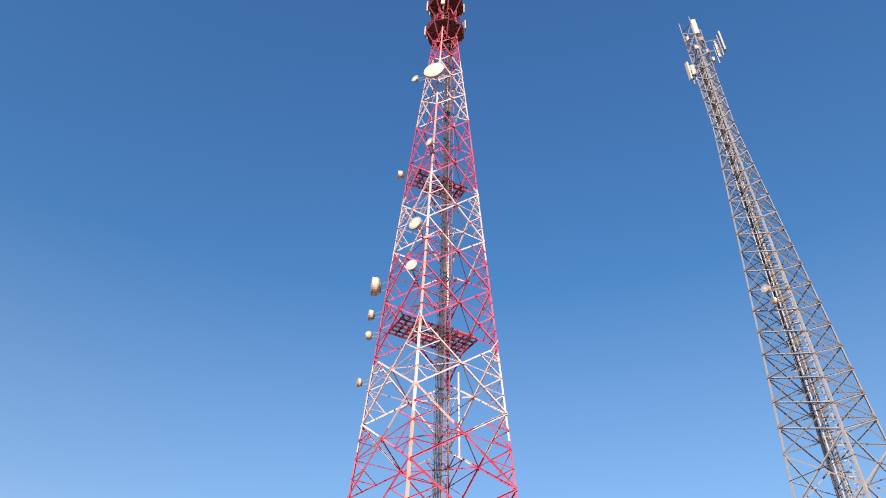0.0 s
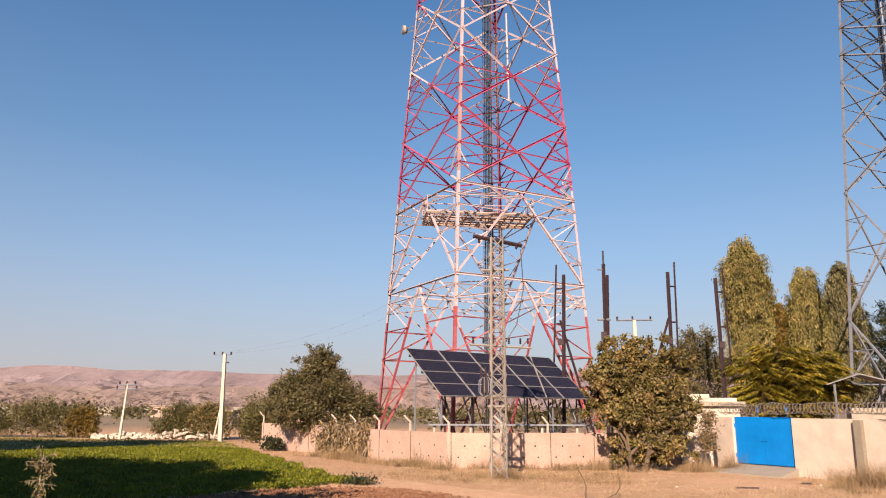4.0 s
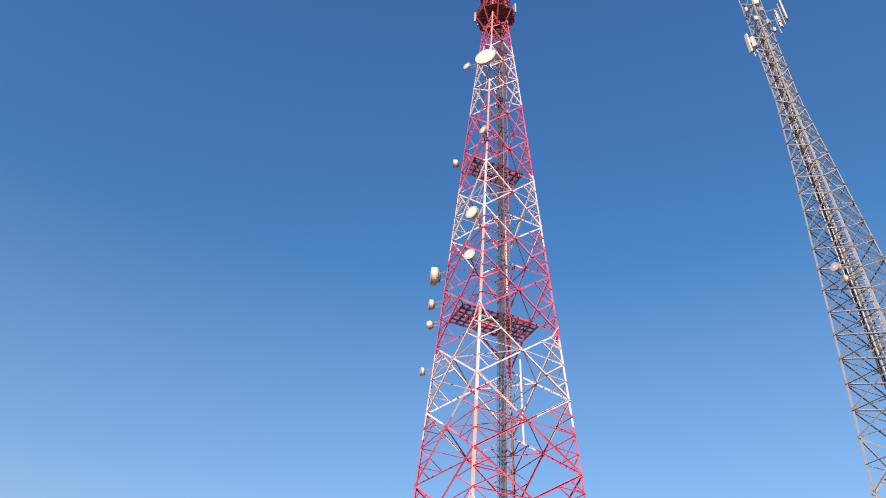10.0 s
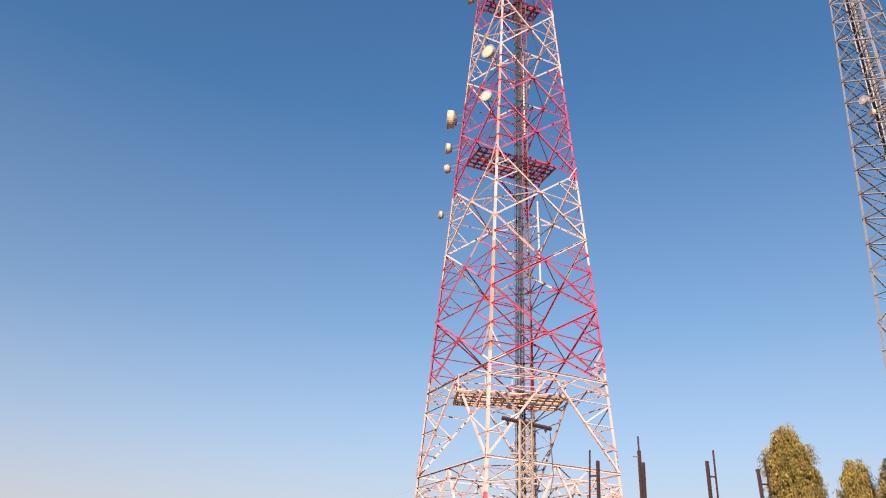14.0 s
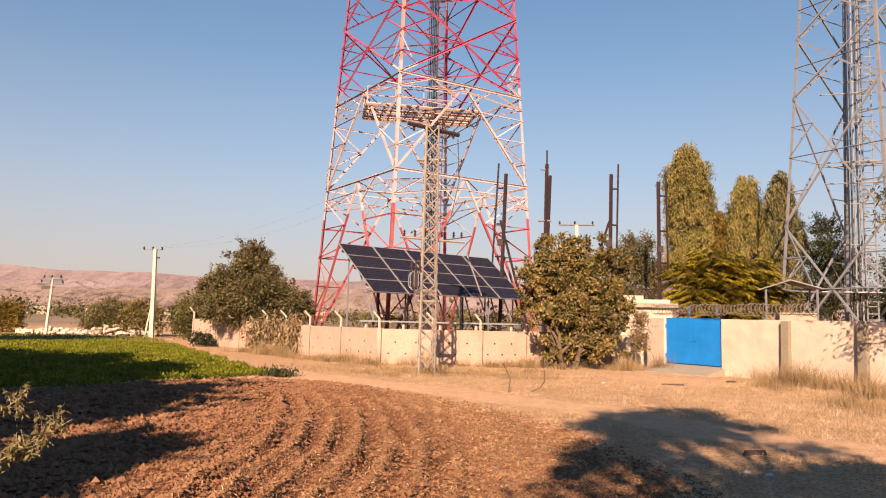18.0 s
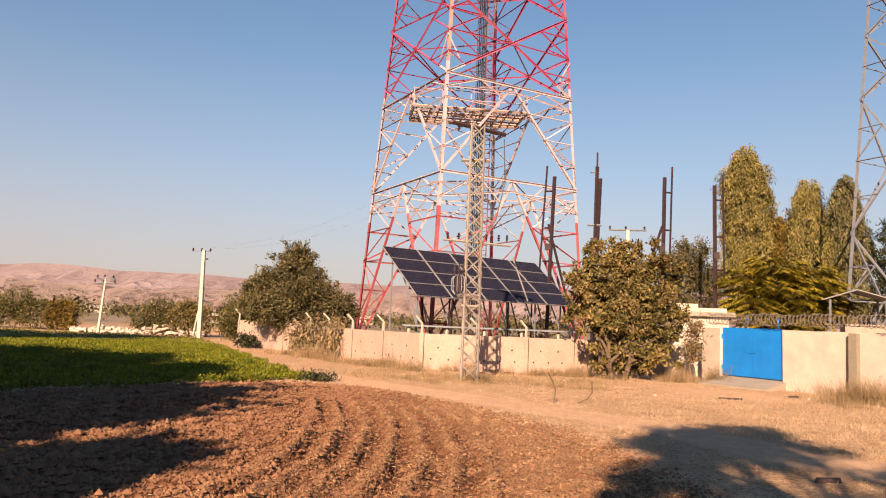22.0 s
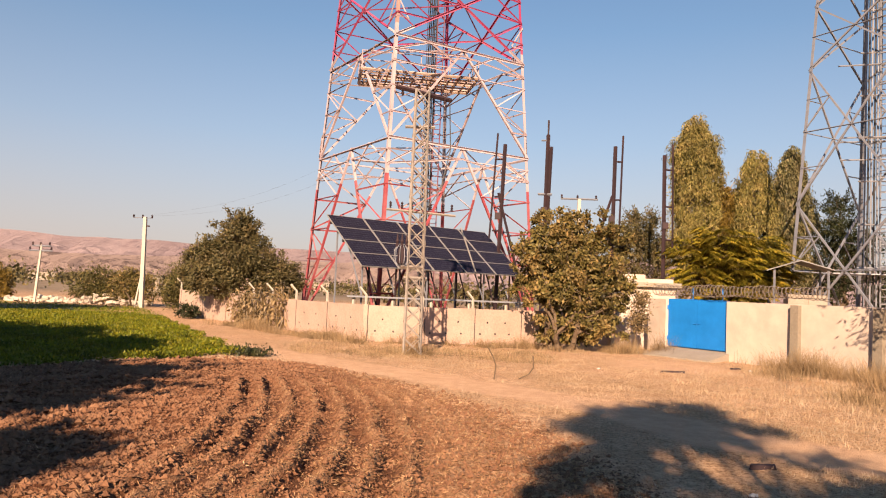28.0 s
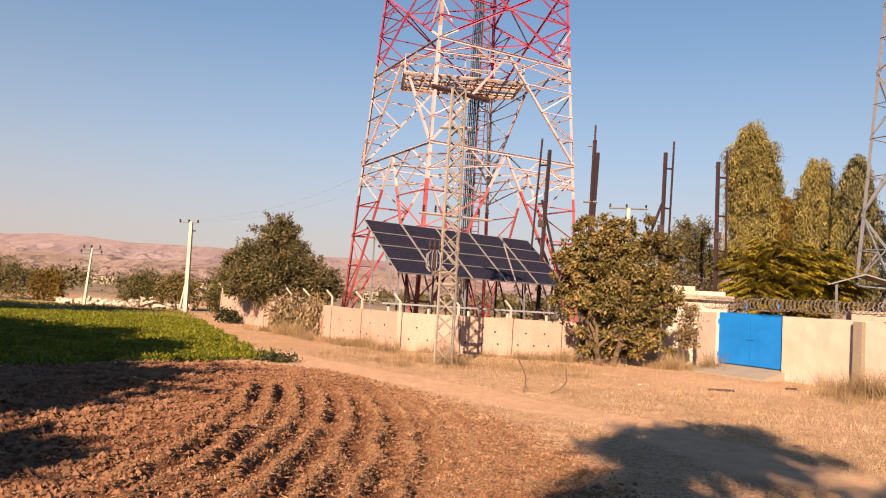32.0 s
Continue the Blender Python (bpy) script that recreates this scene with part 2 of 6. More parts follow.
def ground_mat():
    m = material("earth", 0.95, 0.0, 0.12)
    soil, far, trod, ridge_light = (node(m, "ShaderNodeAttribute") for _ in range(4))
    soil.attribute_name, far.attribute_name, trod.attribute_name = "tilled", "far", "track"
    ridge_light.attribute_name = "ridge_light"
    big, mid, fine, speck = noise_tex(m, 0.25, 5), noise_tex(m, 2.2, 10, 0.75), noise_tex(m, 17.0, 8, 0.8), noise_tex(m, 60.0, 4, 0.7)
    sand = ramp(m, mid, [(0.3, (0.34, 0.195, 0.108)), (0.5, (0.52, 0.33, 0.202)), (0.72, (0.62, 0.44, 0.30))])
    sand = mix(m, ramp(m, big, [(0.4, (0, 0, 0)), (0.65, (0.6, 0.6, 0.6))]), sand, (0.40, 0.27, 0.15))
    sand = mix(m, ramp(m, fine, [(0.40, (0.8, 0.8, 0.8)), (0.53, (0, 0, 0))]), sand, (0.15, 0.078, 0.042))
    sand = mix(m, ramp(m, fine, [(0.56, (0, 0, 0)), (0.68, (0.6, 0.6, 0.6))]), sand, (0.66, 0.49, 0.34))
    dust = ramp(m, noise_tex(m, 3.5, 8, 0.7), [(0.32, (0.45, 0.28, 0.172)), (0.55, (0.55, 0.36, 0.232)), (0.75, (0.62, 0.43, 0.29))])
    dust = mix(m, ramp(m, speck, [(0.36, (0.5, 0.5, 0.5)), (0.44, (0, 0, 0))]), dust, (0.22, 0.125, 0.075))
    sand = mix(m, ramp(m, trod.outputs["Fac"], [(0.2, (0, 0, 0)), (0.8, (0.9, 0.9, 0.9))]), sand, dust)
    til = ramp(m, mid, [(0.28, (0.115, 0.050, 0.027)), (0.5, (0.225, 0.112, 0.062)), (0.75, (0.35, 0.205, 0.122))])
    til = mix(m, ramp(m, fine, [(0.4, (0.8, 0.8, 0.8)), (0.56, (0, 0, 0))]), til, (0.062, 0.023, 0.013))
    til = mix(m, ramp(m, fine, [(0.58, (0, 0, 0)), (0.7, (0.55, 0.55, 0.55))]), til, (0.42, 0.25, 0.14))
    # shade and darker soil painted into the furrows, lit dry crumbs on the crests
    til = mix(m, ramp(m, ridge_light.outputs["Fac"], [(0.0, (0.7, 0.7, 0.7)), (0.5, (0, 0, 0))]), til, (0.075, 0.030, 0.017))
    til = mix(m, ramp(m, ridge_light.outputs["Fac"], [(0.55, (0, 0, 0)), (1.0, (0.55, 0.55, 0.55))]), til, (0.40, 0.245, 0.145))
    # tilled soil turns darker and redder towards the plot's left side
    left_soil = node(m, "ShaderNodeAttribute")
    left_soil.attribute_name = "left_soil"
    til = mix(m, left_soil.outputs["Fac"], til, mix(m, 1.0, til, (0.66, 0.58, 0.56), "MULTIPLY"))
    a = node(m, "ShaderNodeMath")
    a.operation = "ADD"
    s = node(m, "ShaderNodeMath")
    s.operation = "MULTIPLY_ADD"
    tie(m, mid, s.inputs[0])
    s.inputs[1].default_value, s.inputs[2].default_value = 0.7, -0.35
    tie(m, soil.outputs["Fac"], a.inputs[0])
    tie(m, s.outputs[0], a.inputs[1])
    k = ramp(m, a.outputs[0], [(0.38, (0, 0, 0)), (0.62, (1, 1, 1))])
    near = mix(m, k, sand, til)
    dist = ramp(m, noise_tex(m, 0.02, 8, 0.7), [(0.3, (0.106, 0.079, 0.053)), (0.5, (0.198, 0.152, 0.106)), (0.7, (0.264, 0.211, 0.158))])
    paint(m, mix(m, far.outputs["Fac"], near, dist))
    bump(m, noise_tex(m, 9.0, 10, 0.78), 1.0, 0.06)
    return m


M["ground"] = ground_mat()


def hill_mat(name, tones, spot, size, thick):
    m = material(name, 1.0, 0.0, 0.0)
    a = ramp(m, noise_tex(m, 0.006, 10, 0.7), [(0.3, tones[0]), (0.5, tones[1]), (0.7, tones[2])])
    b = ramp(m, noise_tex(m, size, 8, 0.75), [(0.53, (0, 0, 0)), (0.6, (thick, thick, thick))])
    paint(m, mix(m, b, a, spot))
    bump(m, noise_tex(m, 0.03, 10, 0.75), 1.0, 8.0)
    return m


# the far ridge's rock tones hold the pinkish haze of the distance
M["hill_far"] = hill_mat("hazy_mountain", ((0.185, 0.142, 0.150), (0.225, 0.178, 0.185), (0.255, 0.205, 0.212)), (0.15, 0.112, 0.122), 0.012, 0.7)
M["hill_near"] = hill_mat("bare_rocky_hill", ((0.193, 0.14, 0.125), (0.244, 0.185, 0.166), (0.287, 0.225, 0.203)), (0.08, 0.06, 0.06), 0.03, 0.85)


# ---- building helpers ----
def mesh_of(name, verts, faces, mat, smooth=False):
    me = bpy.data.meshes.new(name)
    me.from_pydata([tuple(v) for v in verts], [], faces)
    me.materials.append(mat)
    if smooth:
        me.polygons.foreach_set("use_smooth", [True] * len(me.polygons))
    me.update()
    return me


class Geo:
    """Vertices and faces gathered for one mesh."""

    def __init__(self):
        self.v, self.f = [], []

    def add(self, verts, faces):
        n = len(self.v)
        self.v += [tuple(p) for p in verts]
        self.f += [tuple(n + i for i in f) for f in faces]
        return self

    def box(self, lo, hi, m=None):
        (a, b, c), (d, e, g) = lo, hi
        vs = [Vector(p) for p in ((a, b, c), (d, b, c), (d, e, c), (a, e, c), (a, b, g), (d, b, g), (d, e, g), (a, e, g))]
        if m is not None:
            vs = [m @ p for p in vs]
        return self.add(vs, ((3, 2, 1, 0), (4, 5, 6, 7), (0, 1, 5, 4), (1, 2, 6, 5), (2, 3, 7, 6), (3, 0, 4, 7)))

    def sweep(self, p, q, profile, side=None, end=1.0):
        """A straight bar from p to q with the given section; end scales the section at q."""
        p, q = Vector(p), Vector(q)
        d = (q - p).normalized()
        s = Vector(side) if side is not None else d.orthogonal()
        s = (s - d * s.dot(d))
        s = s.normalized() if s.length > 1e-6 else d.orthogonal().normalized()
        t = d.cross(s)
        n = len(profile)
        vs = [e + (s * a + t * b) * k for e, k in ((p, 1.0), (q, end)) for a, b in profile]
        fs = [(i, (i + 1) % n, n + (i + 1) % n, n + i) for i in range(n)]
        fs += [tuple(range(n - 1, -1, -1)), tuple(range(n, 2 * n))]
        return self.add(vs, fs)

    def angle(self, p, q, w, side=None):
        t = w * 0.16
        return self.sweep(p, q, [(0, 0), (w, 0), (w, t), (t, t), (t, w), (0, w)], side)

    def bar(self, p, q, w, h=None, side=None):
        h = h or w
        return self.sweep(p, q, [(-w / 2, -h / 2), (w / 2, -h / 2), (w / 2, h / 2), (-w / 2, h / 2)], side)

    def tube(self, p, q, r, r2=None, n=8):
        prof = [(r * math.cos(2 * math.pi * i / n), r * math.sin(2 * math.pi * i / n)) for i in range(n)]
        return self.sweep(p, q, prof, None, (r2 if r2 is not None else r) / r)

    def line(self, pts, r, n=6):
        for a, b in zip(pts, pts[1:]):
            self.tube(a, b, r, n=n)
        return self

    def lathe(self, rings, n=20, m=None):
        """Rings of (radius, height) round z."""
        vs = [Vector((r * math.cos(2 * math.pi * i / n), r * math.sin(2 * math.pi * i / n), h)) for r, h in rings for i in range(n)]
        if m is not None:
            vs = [m @ p for p in vs]
        fs = [(k * n + i, k * n + (i + 1) % n, (k + 1) * n + (i + 1) % n, (k + 1) * n + i) for k in range(len(rings) - 1) for i in range(n)]
        fs += [tuple(range(n - 1, -1, -1)), tuple(range((len(rings) - 1) * n, len(rings) * n))]
        return self.add(vs, fs)


def thing(name, x, y, z, rz=0.0, label="", category="", group="", kind=""):
    ob = new(name)
    ob.empty_display_size = 0.3
    ob.matrix_basis = pose(x, y, z, 0, 0, rz)
    return tagged(ob, label, category, group, kind)


def part(name, geo, mat, parent, label="", smooth=False, kind=""):
    ob = new(name, mesh_of(name, geo.v, geo.f, mat, smooth))
    ob.parent = parent
    return tagged(ob, label, kind=kind)


def piece(name, me, parent, m):
    """A part that shares its mesh with others alike."""
    ob = new(name, me)
    ob.parent = parent
    ob.matrix_basis = m
    return ob


def whole(name, geo, mat, label="", category="", group="", kind="", smooth=False, at=(0, 0, 0)):
    ob = new(name, mesh_of(name, geo.v, geo.f, mat, smooth))
    ob.location = at
    return tagged(ob, label, category, group, kind)


def quads(name, corners, mat):
    """One mesh from an array of four-cornered leaves, shape (n, 4, 3)."""
    n = len(corners)
    me = bpy.data.meshes.new(name)
    me.vertices.add(4 * n)
    me.vertices.foreach_set("co", np.ascontiguousarray(corners, np.float32).ravel())
    me.loops.add(4 * n)
    me.loops.foreach_set("vertex_index", np.arange(4 * n, dtype=np.int32))
    me.polygons.add(n)
    me.polygons.foreach_set("loop_start", np.arange(0, 4 * n, 4, dtype=np.int32))
    me.materials.append(mat)
    me.update(calc_edges=True)
    return me


def leaves(rng, pts, length, width, droop=0.0, out=None, spread=1.0):
    """Pointed leaves at pts; droop pulls their tips down."""
    n = len(pts)
    d = rng.normal(size=(n, 3)) * spread
    if out is not None:
        d += out
    d[:, 2] -= droop * 2.5
    d /= np.linalg.norm(d, axis=1, keepdims=True) + 1e-9
    s = np.cross(d, rng.normal(size=(n, 3)))
    s /= np.linalg.norm(s, axis=1, keepdims=True) + 1e-9
    nn = np.cross(d, s)
    k = rng.uniform(0.6, 1.35, (n, 1))
    L, W = length * k, width * k
    mid = pts + d * L * 0.45 + nn * L * 0.06
    return np.stack([pts, mid + s * W * 0.5, pts + d * L, mid - s * W * 0.5], 1)


def in_blob(rng, centre, radii, n, hollow=0.55):
    v = rng.normal(size=(n, 3))
    v /= np.linalg.norm(v, axis=1, keepdims=True)
    r = hollow + (1 - hollow) * rng.uniform(0, 1, (n, 1)) ** 0.6
    return np.array(centre) + v * r * np.array(radii), v


rng = np.random.default_rng(7)
GROUND = -0.12


# ---- ground ----
def smooth01(v):
    v = np.clip(v, 0, 1)
    return v * v * (3 - 2 * v)


def tilled(x, y):
    """How far a place lies inside the ploughed plot, 0 to 1."""
    left = smooth01((x - (-11.9 + 0.72 * (y - 18.4))) / 1.0)
    right = smooth01((2.9 + 0.6 * smooth01((13.6 - y) / 2.5) - 0.115 * np.clip(y - 13, 0, 30) ** 1.7 - x) / 1.4)
    back = smooth01((25.4 + 0.12 * x - y) / 1.6)
    return left * right * back


def lumps(x, y, s, seed):
    """Cheap rolling noise from rotated sines."""
    r = np.random.default_rng(seed)
    z = 0 * x
    for _ in range(9):
        a, f, p = r.uniform(0, 6.28), r.uniform(0.6, 1.7) / s, r.uniform(0, 6.28)
        z = z + np.sin((x * np.cos(a) + y * np.sin(a)) * f * 6.28 + p)
    return z / 9


def grain(x, y, s, seed):
    """Value noise of cell size s, -1 to 1."""
    tab = np.random.default_rng(seed).uniform(-1, 1, (256, 256))
    u, v = (x * 0.94 + y * 0.34) / s, (y * 0.94 - x * 0.34) / s
    iu, iv = np.floor(u).astype(int), np.floor(v).astype(int)
    fu, fv = smooth01(u - iu), smooth01(v - iv)
    a, b = tab[iu % 256, iv % 256], tab[(iu + 1) % 256, iv % 256]
    c, d = tab[iu % 256, (iv + 1) % 256], tab[(iu + 1) % 256, (iv + 1) % 256]
    return (a * (1 - fu) + b * fu) * (1 - fv) + (c * (1 - fu) + d * fu) * fv


TRACK = [(-15, 33.5), (-8.5, 28.6), (-4.6, 25.2), (-1.4, 22.4), (1.3, 20.0), (3.4, 17.8), (4.7, 15.4), (6.6, 13.9), (9.2, 12.6), (13, 11.0)]


def track(x, y):
    """1 on the bare wheel track beside the plot and on the trodden ground before the gate, 0 off them."""
    d = np.full(np.shape(x), 99.0)
    for (x0, y0), (x1, y1) in zip(TRACK, TRACK[1:]):
        u = np.clip(((x - x0) * (x1 - x0) + (y - y0) * (y1 - y0)) / ((x1 - x0) ** 2 + (y1 - y0) ** 2), 0, 1)
        d = np.minimum(d, np.hypot(x - x0 - u * (x1 - x0), y - y0 - u * (y1 - y0)))
    d = d + 0.25 * lumps(x, y, 1.8, 31)
    yard = np.exp(-(((x - 7.0) / 2.4) ** 2 + ((y - 28.0) / 2.6) ** 2) ** 2)
    return np.maximum(smooth01((1.15 - d) / 0.6), 0.8 * yard)


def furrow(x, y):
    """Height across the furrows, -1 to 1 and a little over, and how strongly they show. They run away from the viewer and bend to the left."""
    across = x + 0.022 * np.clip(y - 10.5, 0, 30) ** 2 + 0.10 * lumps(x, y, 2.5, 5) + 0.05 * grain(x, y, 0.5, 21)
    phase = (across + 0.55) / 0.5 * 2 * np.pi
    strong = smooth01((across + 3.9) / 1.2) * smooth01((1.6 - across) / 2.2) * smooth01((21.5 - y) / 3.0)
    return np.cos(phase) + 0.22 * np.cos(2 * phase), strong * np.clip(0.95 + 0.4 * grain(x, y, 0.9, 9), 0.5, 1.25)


def ground_z(x, y):
    k = tilled(x, y)
    z = GROUND + 0.35 * smooth01((7 - y) / 7) + 0.05 * lumps(x, y, 9.0, 3) + 0.015 * lumps(x, y, 0.8, 4)
    ridge, strong = furrow(x, y)
    clods = 0.052 * grain(x, y, 0.34, 6) + 0.034 * np.abs(grain(x, y, 0.19, 8)) + 0.030 * grain(x, y, 0.10, 10) + 0.014 * grain(x, y, 0.055, 11)
    z = z + k * (0.09 * ridge * strong + clods * (1 - 0.3 * strong) * (0.8 + 0.45 * grain(x, y, 1.7, 12)))
    # rough stubble ground off the track
    z = z + (1 - k) * (1 - track(x, y)) * (0.018 * grain(x, y, 0.3, 13) + 0.010 * grain(x, y, 0.13, 14)) * (np.hypot(x, y - 20) < 40)
    # the low bank beside the crop
    d = (x - (-6.6 + 0.42 * (y - 16.0)))
    z = z + 0.16 * np.exp(-((d + 1.2) / 0.9) ** 2) * smooth01((24 - y) / 5) * smooth01((y - 3) / 5)
    return z


def spaced(*runs):
    out = []
    for a, b, n in runs:
        out += list(np.linspace(a, b, n, endpoint=False))
    return np.array(out + [runs[-1][1]])


gx = spaced((-3000, -300, 10), (-300, -60, 14), (-60, -12, 50), (-12, -8, 50), (-8, 3.5, 340), (3.5, 12, 120), (12, 16, 20), (16, 60, 30), (60, 300, 12), (300, 3000, 10))
gy = spaced((-400, -40, 8), (-40, 0, 16), (0, 7.5, 30), (7.5, 14.5, 200), (14.5, 20, 120), (20, 26, 60), (26, 60, 70), (60, 300, 20), (300, 4200, 14))
GX, GY = np.meshgrid(gx, gy)
GZ = ground_z(GX, GY)
nx, ny = len(gx), len(gy)
gv = np.stack([GX, GY, GZ], -1).reshape(-1, 3)
gi = (np.arange(ny - 1)[:, None] * nx + np.arange(nx - 1)[None]).ravel()
gf = np.stack([gi, gi + 1, gi + 1 + nx, gi + nx], 1)
gme = bpy.data.meshes.new("ground")
gme.from_pydata(gv.tolist(), [], gf.tolist())
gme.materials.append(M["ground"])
gme.polygons.foreach_set("use_smooth", [True] * len(gf))
for key, val in (("tilled", tilled(GX, GY) * (1 - 0.56 * smooth01((GX + 0.022 * np.clip(GY - 10.5, 0, 30) ** 2 + 2.6) / 4.0))), ("track", track(GX, GY)), ("left_soil", smooth01((-1.6 - GX - 0.022 * np.clip(GY - 10.5, 0, 30) ** 2) / 3.0)), ("ridge_light", 0.5 + 0.5 * np.prod(furrow(GX, GY), 0)), ("far", smooth01((np.hypot(GX, GY - 30) - 50) / 60))):
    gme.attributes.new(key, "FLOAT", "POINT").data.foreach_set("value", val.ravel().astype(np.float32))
tagged(new("ground", gme), "dry sandy earth with a ploughed brown plot", "ground", kind="structure")


def height(x, y):
    return float(ground_z(np.array([x], float), np.array([y], float))[0])


# ---- hills on the horizon ----
def hill(name, x0, x1, y, depth, top, seed, label, cut=0.09):
    n, m = 260, 22
    xs = np.linspace(x0, x1, n)
    r = np.random.default_rng(seed)
    prof = np.zeros(n)
    for k in range(1, 26):
        prof += np.sin(xs / (x1 - x0) * 6.28 * k * 1.3 + r.uniform(0, 6.28)) / k ** 1.15 * r.uniform(0.4, 1)
    prof = top * (1 + 0.10 * prof) * (1 + np.clip(0.0004 * (-880 - xs), -0.12, 0.3)) * smooth01((xs - x0) / (x1 - x0) / 0.15) * smooth01((x1 - xs) / (x1 - x0) / 0.15)
    vs = []
    for j in range(m):
        u = j / (m - 1)
        for i in range(n):
            rough = r.normal() * top * 0.05 * math.sin(math.pi * min(1, u * 1.1))
            gully = cut * top * (math.sin(xs[i] / 37.0 + 3 * math.sin(xs[i] / 90.0 + seed)) + 0.7 * math.sin(xs[i] / 11.0 + 4 * u + 2 * math.sin(xs[i] / 31.0))) * math.sin(math.pi * u)
            vs.append((xs[i], y + depth * u + 20 * math.sin(xs[i] / 60), GROUND - 2 + (prof[i] + gully) * (u ** 1.4) + rough))
    fs = [(j * n + i, j * n + i + 1, (j + 1) * n + i + 1, (j + 1) * n + i) for j in range(m - 1) for i in range(n - 1)]
    g = Geo().add(vs, fs)
    # the far side falls back to the plain
    b = len(vs)
    g.add([(xs[i], y + depth * 2, GROUND - 2) for i in range(n)], [])
    g.f += [((m - 1) * n + i, (m - 1) * n + i + 1, b + i + 1, b + i) for i in range(n - 1)]
    return whole(name, g, M[name], label, "hill", kind="structure", smooth=False)


hill("hill_far", -2600, 1900, 1350, 420, 104, 11, "long bare mountain ridge on the horizon, pinkish haze in its colour")
hill("hill_near", -1400, 60, 820, 240, 47, 12, "lower bare rocky foothill in front of the ridge", 0.16)


